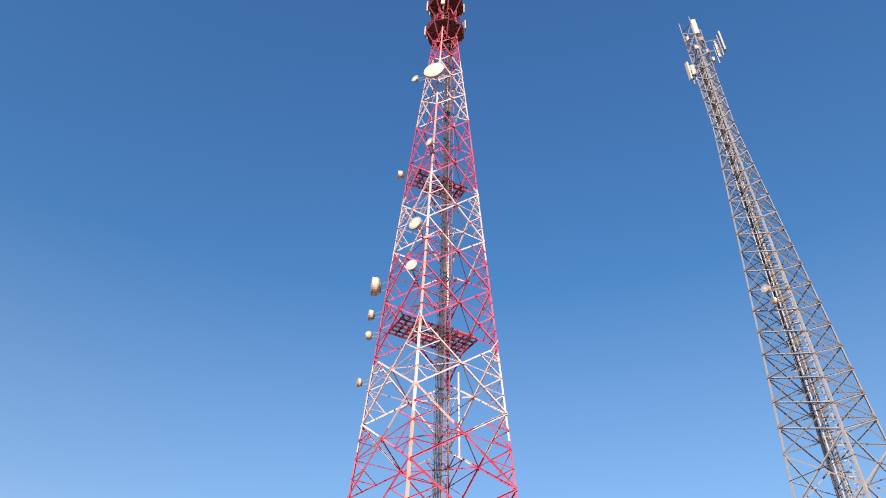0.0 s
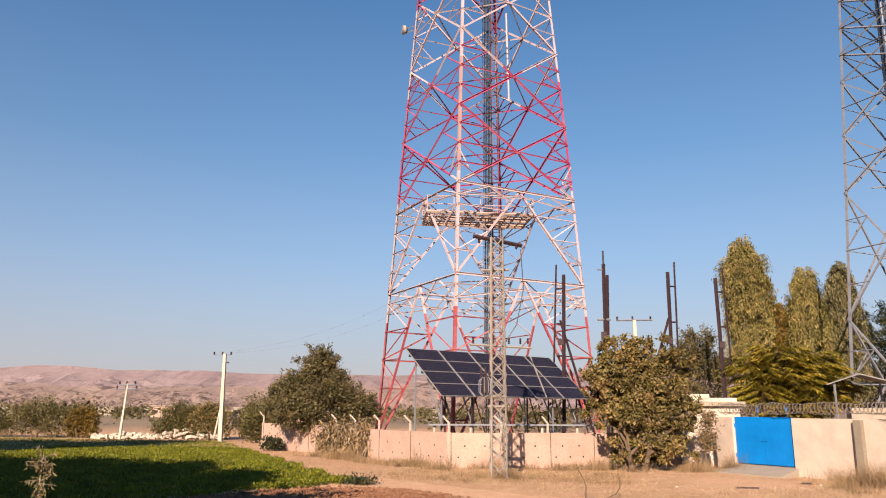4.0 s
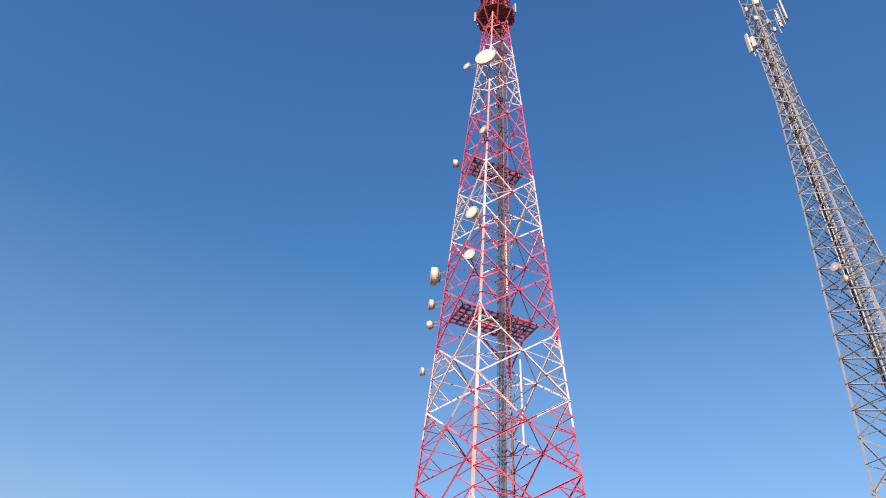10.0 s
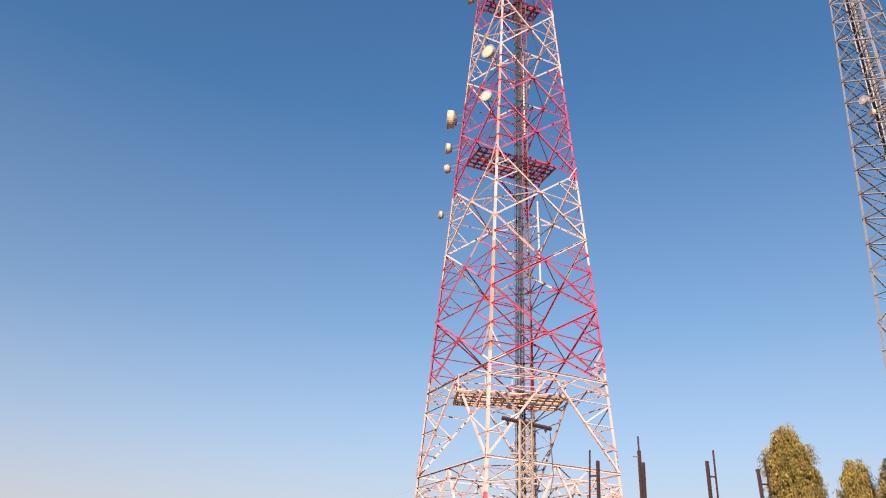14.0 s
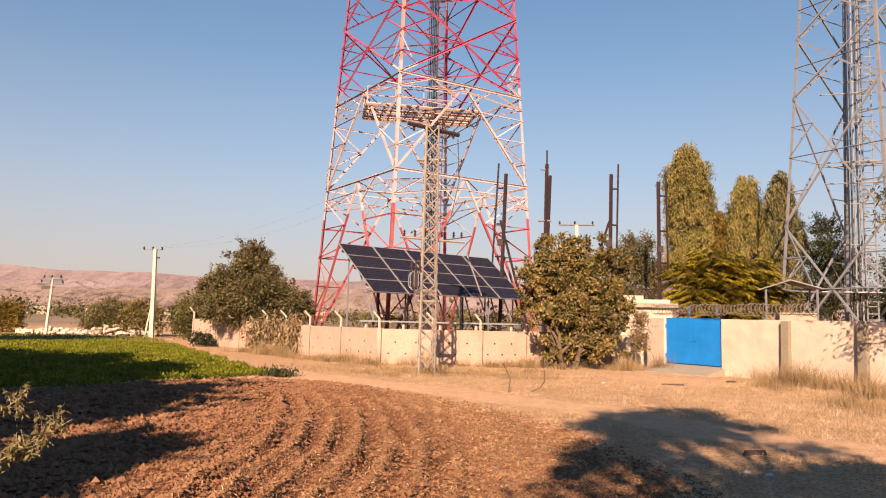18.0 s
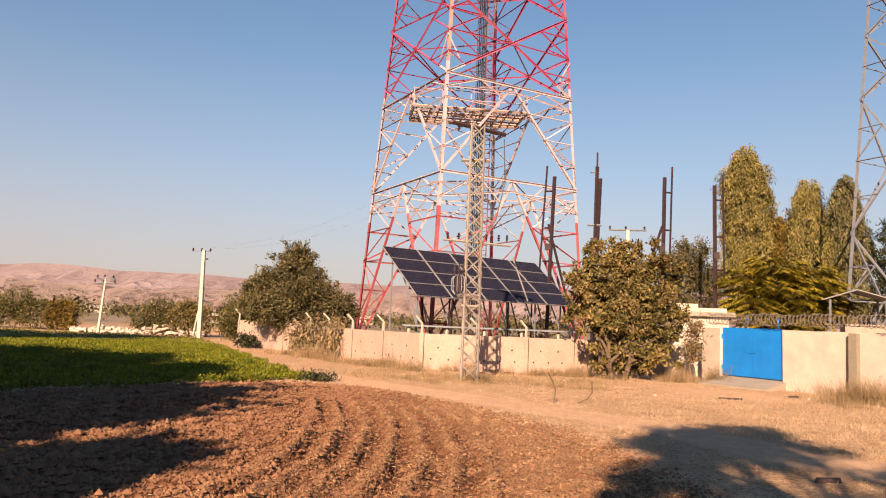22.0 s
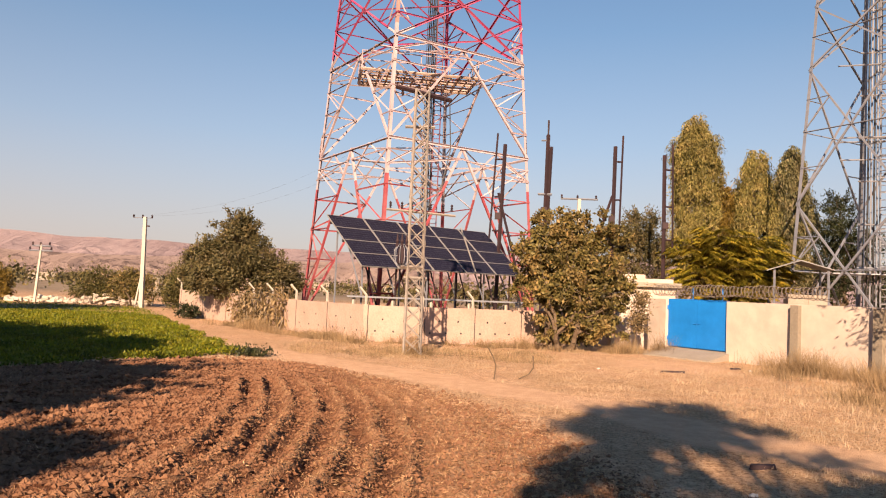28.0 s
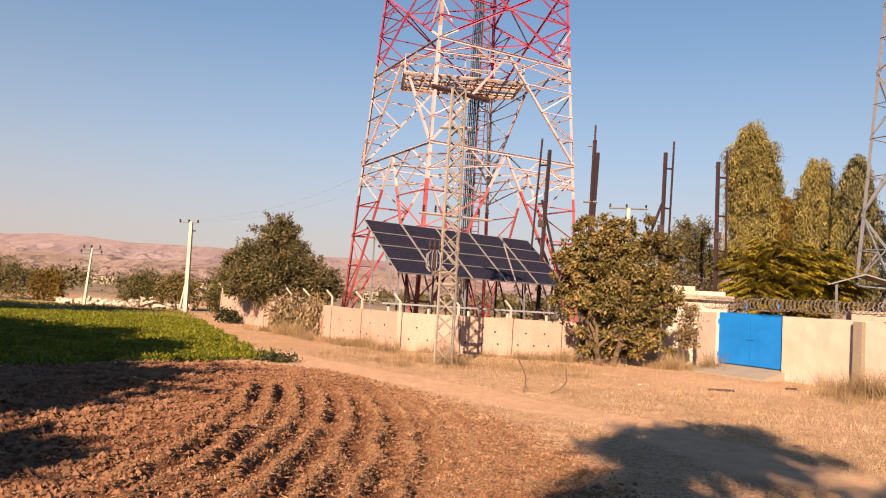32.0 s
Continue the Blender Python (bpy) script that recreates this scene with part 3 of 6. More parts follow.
# ---- lattice towers ----
def tower(name, cx, cy, phi, base, ks, levels, leg_w, brace_w, band, label, knee=0, plates=True, redundant=True, midring=0, rings="centres"):
    """A four-legged lattice tower. levels: node heights; the first 'knee' panels are knee-braced, the others cross-braced."""
    root = thing(name, cx, cy, base, math.degrees(-phi), label, "lattice tower")
    zs, kk = zip(*ks)

    def at(i, z):
        k = float(np.interp(z, zs, kk))
        a = -math.pi / 2 + i * math.pi / 2
        return Vector((k * math.cos(a), k * math.sin(a), z - base))

    def between(p, q, u):
        return p + (q - p) * u

    fine = {}

    def sub(z, p, q, w):
        fine.setdefault(band(z), Geo()).angle(p, q, w)

    def member(name, p, q, w):
        """One bar, cut where the paint changes colour."""
        za, zb = p.z + base, q.z + base
        us = sorted({0.0, 1.0} | {(b - za) / (zb - za) for b in BANDS if abs(zb - za) > 0.5 and 0.03 < (b - za) / (zb - za) < 0.97 and band(b - 0.1) != band(b + 0.1)})
        for u0, u1 in zip(us, us[1:]):
            zc = za + (zb - za) * (u0 + u1) / 2
            part(name, Geo().angle(between(p, q, u0), between(p, q, u1), w), M[band(zc)], root)

    for n, (z0, z1) in enumerate(zip(levels, levels[1:])):
        taper = 0.45 + 0.55 * float(np.interp(z0, zs, kk)) / kk[0]
        lw, bw = leg_w * taper, brace_w * (0.5 + 0.5 * taper)
        sw = bw * 0.62
        zm = (z0 + z1) / 2
        centres = []
        for i in range(4):
            a0, a1, b0, b1 = at(i, z0), at(i, z1), at(i + 1, z0), at(i + 1, z1)
            cut = [z0] + [b for b in BANDS if z0 < b < z1 and band(z0) != band(z1 - 0.01)] + [z1]
            for c0, c1 in zip(cut, cut[1:]):
                part("leg", Geo().angle(at(i, c0), at(i, c1), lw, b0 - a0), M["pink" if i == 0 and c0 > 10 and band((c0 + c1) / 2) == "red" else band((c0 + c1) / 2)], root)
            mid0, mid1 = between(a0, b0, 0.5), between(a1, b1, 0.5)
            col = M[band(zm)]
            if n < knee:
                member("brace", a0, mid1, bw)
                member("brace", b0, mid1, bw)
                part("horizontal", Geo().angle(a1, b1, bw), M[band(z1 - 0.1)], root)
                steps = 5 if n == 0 else 4
                for s, e0, e1 in ((0, a0, a1), (1, b0, b1)):
                    last = None
                    for k in range(1, steps + 1):
                        u = k / (steps + (0.0 if n else 0.35))
                        if u >= 0.99:
                            break
                        p, q = between(e0, e1, u), between(e0, mid1, u)
                        zz = z0 + (z1 - z0) * u
                        sub(zz, p, q, sw)
                        prev = between(e0, mid1, (k - 1) / (steps + (0.0 if n else 0.35)))
                        sub(zz, p, prev, sw) if k % 2 else sub(zz, q, between(e0, e1, (k - 1) / (steps + (0.0 if n else 0.35))), sw)
                    # ties below the ring
                    drop = 0.86
                    sub(z1 - 0.2, between(e0, e1, drop), between(e1, mid1, 0.5), sw * 1.1)
                    sub(z1 - 0.2, between(e0, mid1, drop), between(e1, mid1, 0.5), sw * 1.1)
                    sub(z1 - 0.2, between(e0, e1, drop), mid1 + Vector((0, 0, -(z1 - z0) * 0.06)), sw * 1.1)
            else:
                member("brace", a0, b1, bw)
                member("brace", b0, a1, bw)
                w0, w1 = (b0 - a0).length, (b1 - a1).length
                c = between(a0, b1, w0 / (w0 + w1))
                if plates:
                    d = (b0 - a0).normalized()
                    fine.setdefault(band(zm), Geo()).bar(c - d * 0.22, c + d * 0.22, 0.04, 0.36)
                if n < midring:
                    ring = (c.z - a0.z) / (a1.z - a0.z)
                    part("horizontal", Geo().angle(between(a0, a1, ring), between(b0, b1, ring), bw * 0.8), col, root)
                    for e0, e1, f0, f1 in ((a0, a1, b0, b1), (b0, b1, a0, a1)):
                        part("strut", Geo().angle(between(e0, e1, ring * 0.5), between(e0, c, 0.5), sw), col, root)
                        part("strut", Geo().angle(between(e0, e1, (1 + ring) / 2), between(e1, c, 0.5), sw), col, root)
                        part("strut", Geo().angle(between(e0, e1, ring), between(e1, c, 0.5), sw), col, root)
                if redundant and w0 > 1.9:
                    for e0, e1 in ((a0, a1), (b0, b1)):
                        h = between(e0, e1, 0.5)
                        lo, hi = between(e0, c, 0.5), between(e1, c, 0.5)
                        sub(zm, h, lo, sw)
                        sub(zm, h, hi, sw)
                        if w0 > 4.5:
                            sub(zm, between(e0, e1, 0.25), lo, sw)
                            sub(zm, between(e0, e1, 0.75), hi, sw)
                            sub(zm, between(e0, e1, 0.25), between(e0, c, 0.25), sw)
                            sub(zm, between(e0, e1, 0.75), between(e1, c, 0.25), sw)
                            sub(zm, h, c, sw)
                centres.append(c)
                if rings == "legs" and n > 3:
                    part("horizontal", Geo().angle(a1, b1, bw * 0.8), M[band(z1 - 0.1)], root)
                elif rings == "legs" and n > 1:
                    ring = (c.z - a0.z) / (a1.z - a0.z)
                    part("horizontal", Geo().angle(between(a0, a1, ring), between(b0, b1, ring), bw * 0.75), col, root)
        if rings == "centres" and len(centres) == 4 and z0 < 70:
            # plan bracing joins the crossings of the four faces
            for i in range(4):
                part("plan_brace", Geo().angle(centres[i], centres[(i + 1) % 4], sw * 1.1), col, root)
        if n < knee:
            q = [between(at(i, z1), at(i + 1, z1), 0.5) for i in range(4)]
            for i in range(4):
                sub(z1 - 0.1, q[i], q[(i + 1) % 4], sw)
    for col, g in fine.items():
        part("secondary_bracing", g, M[col], root, kind="stuff")
    for i in range(4):
        f = at(i, levels[0])
        part("footing", Geo().box((f.x - 0.6, f.y - 0.6, -0.5), (f.x + 0.6, f.y + 0.6, 0.35)), M["cement"], root, "square concrete footing")
    return root, at


BANDS = [8.3, 16.8, 24.8, 32.0, 41.3, 49.8, 60.0, 70.0]


def red_white(z):
    if z < BANDS[0]:
        return "red_low"
    return "red" if sum(z > b for b in BANDS) % 2 == 0 else "white"


TX, TY, TPHI = -3.709, 48.508, 0.166
LEVELS = [-0.12, 10.3, 16.1, 21.35, 26.95, 32.65, 38.15, 43.5, 49.2, 54.7, 59.9, 64.2, 68.2, 72.0, 75.0, 78.2, 82.3]
tower_a, leg_a = tower("radio_tower", TX, TY, TPHI, GROUND, [(0, 7.543), (20, 6.023), (40, 4.358), (60, 2.742), (75, 1.42), (79, 1.3), (84, 1.3)], LEVELS,
                       0.18, 0.122, red_white, "tall red and white four-legged lattice radio tower", knee=2)

# short white stays round the legs at the foot of two paint bands
for z in (17.3, 32.0):
    for i in (0, 1):
        p = leg_a(i, z)
        for j in (i + 1, i + 3):
            d = (leg_a(j % 4, z) - p).normalized()
            part("leg_stay", Geo().angle(p + Vector((0, 0, 1.15)), p + d * 0.8 + Vector((0, 0, -0.15)), 0.08), M["white"], tower_a)
            part("leg_stay", Geo().angle(p + Vector((0, 0, -0.15)), p + d * 0.8 + Vector((0, 0, -0.15)), 0.07), M["white"], tower_a)

# climbing ladder and cable runs inside the tower
LX, LY = 0.9, 0.35
g = Geo()
for s in (-0.21, 0.21):
    g.bar((LX + s, LY, 0), (LX + s, LY, 82), 0.05)
for k in range(0, 270):
    g.bar((LX - 0.21, LY, 0.4 + k * 0.3), (LX + 0.21, LY, 0.4 + k * 0.3), 0.03)
part("ladder", g, M["dull_red"], tower_a, "faded red climbing ladder")
for k in range(5):
    r = 0.040 if k % 2 else 0.052
    x = LX - 0.79 + k * 0.115
    part("cable", Geo().tube((x, LY + 0.1 + 0.03 * (k % 3), 0.5), (x + 0.1, LY + 0.1, 80.0 - 3.0 * (k % 3)), r, n=6), M["cable"], tower_a)
g = Geo()
for s in (-0.86, -0.24):
    g.bar((LX + s, LY, 0), (LX + s, LY, 80), 0.035)
for k in range(66):
    g.bar((LX - 0.9, LY + 0.03, 0.6 + k * 1.2), (LX - 0.2, LY + 0.03, 0.6 + k * 1.2), 0.035)
part("cable_rack", g, M["dull_steel"], tower_a, "dull steel cable rack")
part("feeder_pipe", Geo().tube((0.75, 0.9, 37.5), (0.65, 0.8, 46.5), 0.11, n=10), M["white"], tower_a, "thick white feeder pipe")
part("feeder_pipe", Geo().tube((1.75, 1.3, 24.5), (1.65, 1.2, 31.5), 0.07, n=10), M["white"], tower_a, "thick white feeder pipe")


def deck(root, name, cx, cy, z, ax, ay, turn, beam_mat, rail_mat, rail=True, thick=0.09, cell=0.55, label=""):
    """A grated walkway on a beam grid with a hand rail."""
    m = Matrix.Translation((cx, cy, z)) @ Matrix.Rotation(turn, 4, "Z")
    edge = Geo()
    for x0, y0, x1, y1 in ((-ax, -ay, ax, -ay), (ax, -ay, ax, ay), (ax, ay, -ax, ay), (-ax, ay, -ax, -ay)):
        edge.bar(m @ Vector((x0, y0, -0.05)), m @ Vector((x1, y1, -0.05)), 0.09, 0.15)
    d = part(name, edge, beam_mat, root, label)
    bars = max(6, round(2 * ay / 0.4))
    tread = Geo()
    for k in range(bars + 1):
        y = -ay + 2 * ay * k / bars
        tread.bar(m @ Vector((-ax, y, 0.02)), m @ Vector((ax, y, 0.02)), 0.05, 0.03)
    part("grating", tread, beam_mat, d, "open bar grating", kind="stuff")
    nxx, nyy = max(2, round(2 * ax / cell)), max(2, round(2 * ay / cell))
    for i in range(nxx + 1):
        x = -ax + 2 * ax * i / nxx
        part("joist", Geo().bar(m @ Vector((x, -ay, -0.05)), m @ Vector((x, ay, -0.05)), 0.07, thick), beam_mat, d)
    for j in range(nyy + 1):
        y = -ay + 2 * ay * j / nyy
        part("joist", Geo().bar(m @ Vector((-ax, y, -0.07)), m @ Vector((ax, y, -0.07)), 0.07, thick), beam_mat, d)
    if rail:
        g = Geo()
        cs = [(-ax, -ay), (ax, -ay), (ax, ay), (-ax, ay)]
        for (x0, y0), (x1, y1) in zip(cs, cs[1:] + cs[:1]):
            for h in (0.5, 1.05):
                g.bar(m @ Vector((x0, y0, h)), m @ Vector((x1, y1, h)), 0.05)
            for k in range(4):
                u = k / 4
                p = (x0 + (x1 - x0) * u, y0 + (y1 - y0) * u)
                g.bar(m @ Vector((*p, 0)), m @ Vector((*p, 1.05)), 0.05)
        part("handrail", g, rail_mat, d)
    return d


M["deck_tan"] = worn("weathered_deck", (0.40, 0.31, 0.27), (0.24, 0.15, 0.12), 0.8, small=3.0, large=0.8)
M["deck_red"] = worn("deck_red_paint", (0.13, 0.018, 0.036), (0.20, 0.05, 0.06), 0.6, small=2.0, large=0.6)
deck(tower_a, "lower_platform", -0.1, -1.2, 15.1, 3.5, 1.7, 0.40, M["deck_tan"], M["white"], label="white grated platform with hand rail")
deck(tower_a, "middle_platform", -0.55, 1.5, 35.4, 3.4, 1.45, 0.72, M["deck_red"], M["red"], rail=False, cell=0.6, thick=0.16, label="red grated platform")
deck(tower_a, "upper_platform", -0.4, 1.0, 52.2, 2.5, 1.1, 0.72, M["deck_red"], M["red"], rail=False, cell=0.6, thick=0.16, label="red grated platform")


def ring_deck(root, z, r, mat):
    g = Geo()
    n = 8
    p = [Vector((r * math.cos((i + 0.5) * 2 * math.pi / n), r * math.sin((i + 0.5) * 2 * math.pi / n), z)) for i in range(n)]
    d = part("head_platform", Geo().add(p + [q + Vector((0, 0, 0.05)) for q in p], [tuple(range(n - 1, -1, -1)), tuple(range(n, 2 * n))] + [(i, (i + 1) % n, n + (i + 1) % n, n + i) for i in range(n)]), mat, root, "eight-sided red service platform")
    for i in range(n):
        a, b = p[i], p[(i + 1) % n]
        for h in (0.0, 0.55, 1.1):
            g.bar(a + Vector((0, 0, h)), b + Vector((0, 0, h)), 0.09)
        g.bar(a, a + Vector((0, 0, 1.1)), 0.08)
        g.bar((a + b) / 2, (a + b) / 2 + Vector((0, 0, 1.1)), 0.06)
        g.bar(a, Vector((a.x * 0.5, a.y * 0.5, z - 2.4)), 0.1)
        g.bar(Vector((0, 0, z - 0.08)), a + Vector((0, 0, -0.08)), 0.1, 0.16)
    for k in range(-3, 4):
        w = math.sqrt(max(0.1, r * r - (k * r / 3.6) ** 2)) * 0.95
        g.bar((-w, k * r / 3.6, z - 0.06), (w, k * r / 3.6, z - 0.06), 0.07, 0.1)
    part("railing", g, M["deck_red"], d)


# head plates coloured dark purple for the shade on the deck's underside
M["deck_shaded"] = worn("shaded_deck_plate", (0.045, 0.028, 0.055), (0.10, 0.035, 0.05), 0.6, small=2.0)
ring_deck(tower_a, 75.9, 2.2, M["deck_shaded"])
ring_deck(tower_a, 81.2, 2.1, M["deck_shaded"])


def world_of(root, p):
    return root.matrix_basis @ Vector(p)


def dish(x, y, z, r, face, deep, label, arm=None):
    """A drum-shielded microwave dish at a place in the world, facing a heading (degrees to the left from +y)."""
    root = thing("microwave_dish", x, y, z, face, label, "dish antenna", "microwave dishes")
    turn = Matrix.Rotation(radians(-90), 4, "X")
    part("drum", Geo().lathe([(r * 0.35, -deep - r * 0.28), (r * 0.9, -deep), (r, -deep * 0.8), (r, 0), (r * 0.93, 0.0)], 28, turn), M["radome"], root, smooth=False)
    part("radome", Geo().lathe([(r * 0.95, 0.0), (r * 0.94, 0.02), (r * 0.7, r * 0.06), (r * 0.3, r * 0.10), (0.02, r * 0.11)], 28, turn), M["radome"], root, "slightly domed cream radome", smooth=True)
    part("rim", Geo().lathe([(r * 1.0, -0.05), (r * 1.03, -0.05), (r * 1.03, 0.03), (r * 1.0, 0.03)], 28, turn), M["galv"], root)
    g = Geo().tube((0, -deep - r * 0.25, -r * 0.7), (0, -deep - r * 0.25, r * 0.7), 0.06)
    g.bar((0, -deep - r * 0.2, 0.1), (0, -deep, 0.1), 0.14)
    part("bracket", g, M["dark_steel"], root)
    if arm is not None:
        q = root.matrix_basis.inverted() @ Vector(arm)
        for dz in (-r * 0.5, r * 0.5):
            part("mounting_arm", Geo().bar((0, -deep - r * 0.25, dz), q + Vector((0, 0, dz)), 0.07), M["galv"], root)
    return root


def on_leg(i, z):
    return world_of(tower_a, leg_a(i, z))


LEG_F, LEG_R, LEG_B, LEG_L = 0, 1, 2, 3
dish(-4.45, 44.6, 63.7, 1.05, 165, 0.35, "large round cream microwave dish on the tower", on_leg(LEG_F, 64.4))
dish(-6.9, 48.9, 68.1, 0.42, 150, 0.2, "small cream microwave dish on an outrigger", on_leg(LEG_L, 68.1))
dish(-7.9, 49.3, 53.4, 0.42, 100, 0.4, "small cream drum dish on the tower", on_leg(LEG_L, 53.4))
dish(-4.55, 44.4, 52.6, 0.42, 140, 0.2, "small cream microwave dish on the tower", on_leg(LEG_F, 52.6))
dish(-5.3, 43.5, 41.8, 0.58, 150, 0.25, "cream microwave dish on the tower", on_leg(LEG_F, 41.8))
dish(-5.35, 43.2, 37.2, 0.46, 160, 0.2, "cream microwave dish on the tower", on_leg(LEG_F, 37.2))
dish(-9.35, 49.3, 39.8, 0.80, 100, 0.55, "cream drum dish clamped to the tower leg", on_leg(LEG_L, 39.8))
dish(-9.4, 49.4, 36.9, 0.45, 105, 0.35, "cream drum dish clamped to the tower leg", on_leg(LEG_L, 36.9))
dish(-9.3, 49.5, 34.9, 0.36, 70, 0.25, "small dish clamped to the tower leg", on_leg(LEG_L, 34.9))
dish(-9.75, 49.5, 30.6, 0.34, 110, 0.25, "small dish on an outrigger from the tower", on_leg(LEG_L, 30.6))


def sector(x, y, z, h, w, heading, label, group="sector antennas"):
    root = thing("sector_antenna", x, y, z, heading, label, "antenna", group)
    g = Geo().sweep((0, 0, 0), (0, 0, h), [(-w / 2, -0.06), (-w / 2 + 0.05, 0.07), (w / 2 - 0.05, 0.07), (w / 2, -0.06), (w / 2 - 0.03, -0.09), (-w / 2 + 0.03, -0.09)], (1, 0, 0))
    part("panel", g, M["antenna"], root)
    part("pole", Geo().tube((0, -0.28, -0.6), (0, -0.28, h * 0.9), 0.05), M["galv"], root)
    for u in (0.2, 0.8):
        part("clamp", Geo().bar((0, -0.28, h * u), (0, -0.05, h * u), 0.08), M["dark_steel"], root)


for a, z, h, w in ((-108, 82.3, 2.4, 0.58), (-90, 82.4, 2.4, 0.52), (-73, 82.3, 2.4, 0.5), (-50, 82.0, 1.9, 0.4), (-134, 82.0, 1.9, 0.36), (178, 80.6, 2.0, 0.6), (20, 81.2, 1.8, 0.5), (95, 82.0, 2.0, 0.5), (60, 82.0, 2.0, 0.5), (130, 82.0, 1.9, 0.5)):
    x, y = TX + 2.25 * math.cos(radians(a)), TY + 2.25 * math.sin(radians(a))
    sector(x, y, z, h, w, a - 90, "white panel antenna on the tower head")
for a, z in ((-95, 78.4), (178, 75.6), (0, 76.6)):
    x, y = TX + 2.35 * math.cos(radians(a)), TY + 2.35 * math.sin(radians(a))
    sector(x, y, z, 1.7, 0.5, a - 90, "short white panel antenna below the tower head")

# ---- the grey tower ----
BX, BY, BPHI = 21.51, 42.952, 0.219
LEVELS_B = [-0.12, 7.6, 15.05, 18.6] + [22.0 + 1.792 * k for k in range(26)]
tower_b, leg_b = tower("grey_tower", BX, BY, BPHI, GROUND, [(0, 4.649), (20, 3.159), (40, 1.747), (52, 0.93), (67, 0.90)], LEVELS_B,
                       0.18, 0.092, lambda z: "galv", "slender galvanised four-legged lattice mast", plates=False, redundant=False, midring=2, rings="legs")
g = Geo()
for s in (-0.28, 0.28):
    g.bar((0.6 + s, 1.2, 0), (0.1 + s, 0.2, 66), 0.06)
for k in range(160):
    u = k / 160
    g.bar((0.32 - 0.5 * u, 1.2 - u, 0.4 + 65 * u), (0.88 - 0.5 * u, 1.2 - u, 0.4 + 65 * u), 0.04)
part("ladder", g, M["zinc"], tower_b, "galvanised climbing ladder")
g = Geo()
for k in range(60):
    u = k / 60
    c = Vector((0.6 - 0.5 * u, 1.2 - u - 0.3, 2.5 + 60 * u))
    ring = [c + Vector((0.42 * math.cos(t), 0.42 * math.sin(t), 0)) for t in np.linspace(math.pi, 2 * math.pi, 7)]
    g.line(ring, 0.025, 4)
part("ladder_cage", g, M["galv"], tower_b, kind="stuff")
for k in range(6):
    part("cable", Geo().tube((-0.5 + k * 0.16, 1.35, 0.3), (-0.35 + k * 0.11, 0.3, 62), 0.05, n=6), M["cable"] if k % 2 else M["galv"], tower_b)
g = Geo()
for k in range(26):
    u = k / 26
    g.bar((-0.85 + 0.4 * u, 1.3 - u, 2 + 62 * u), (1.1 - 0.5 * u, 1.3 - u, 2 + 62 * u), 0.07)
part("cable_rack", g, M["zinc"], tower_b, "bright zinc cable rack", kind="stuff")
for zz, yy in ((11.4, 0.3), (11.4, 1.5), (10.2, 0.4), (15.6, 1.0)):
    part("support_bar", Geo().bar((-1.9, yy, zz), (1.6, yy, zz + 0.05), 0.06), M["zinc"], tower_b, "bright zinc support bar")
part("rest_platform", Geo().box((-2.2, 0.3, 4.0), (1.9, 2.2, 4.05)), M["zinc"], tower_b, "bright zinc canopy plate")
fb = leg_b(0, 5.6)
part("sign_plate", Geo().box((fb.x - 0.28, fb.y - 0.33, fb.z), (fb.x + 0.28, fb.y - 0.30, fb.z + 0.42)), M["antenna"], tower_b, "small white sign plate")
part("sign_lines", Geo().box((fb.x - 0.2, fb.y - 0.337, fb.z + 0.22), (fb.x + 0.2, fb.y - 0.33, fb.z + 0.28)).box((fb.x - 0.2, fb.y - 0.337, fb.z + 0.1), (fb.x + 0.12, fb.y - 0.33, fb.z + 0.15)), M["dark_steel"], tower_b)


def b_at(i, z, out=0.5):
    p = world_of(tower_b, leg_b(i, z))
    d = Vector((p.x - BX, p.y - BY, 0)).normalized()
    return p + d * out


p = b_at(LEG_F, 64.6, 0.3)
sector(p.x + 0.35, p.y + 0.3, 65.0, 2.4, 0.52, 170, "white panel antenna on the grey mast head")
p = b_at(LEG_R, 61.5, 1.5)
sector(p.x, p.y, 62.6, 3.0, 0.5, -110, "white panel antenna on the grey mast head")
sector(p.x - 0.4, p.y + 0.5, 62.2, 2.6, 0.45, -140, "white panel antenna on the grey mast head")
for zz in (63, 64.6):
    part("outrigger", Geo().bar(tower_b.matrix_basis.inverted() @ Vector((p.x, p.y, zz)), leg_b(1, zz), 0.08), M["galv"], tower_b)
p = b_at(LEG_L, 60.5, 0.5)
sector(p.x, p.y, 59.3, 2.6, 0.42, 110, "white panel antenna on the grey mast head")
sector(p.x + 0.3, p.y - 0.4, 59.6, 1.4, 0.4, 150, "white radio unit on the grey mast head")
for k, (dx, dy, zz) in enumerate(((-0.5, -0.9, 62.4), (0.2, -1.0, 63.6), (0.6, -0.7, 62.0), (-0.8, -0.5, 64.4), (1.0, -0.3, 61.2))):
    unit = thing("radio_unit", BX + dx, BY + dy, zz, 20 * k, "small pale radio unit clamped to the grey mast head", "radio unit", "radio units")
    part("body", Geo().box((-0.17, -0.09, 0), (0.17, 0.09, 0.55)), M["antenna"], unit)
    part("heat_fin", Geo().box((-0.15, -0.115, 0.04), (0.15, -0.09, 0.5)), M["galv"], unit)
    part("jumper_cable", Geo().line([(0, 0, 0), (0.06, 0.05, -0.35), (-0.1, 0.12, -0.75)], 0.03, 5), M["cable"], unit, "black jumper cable")
for i, hh in ((3, 1.6), (0, 1.2)):
    part("lightning_rod", Geo().tube(leg_b(i, 66.8), leg_b(i, 66.8) + Vector((0, 0, hh)), 0.04), M["galv"], tower_b)
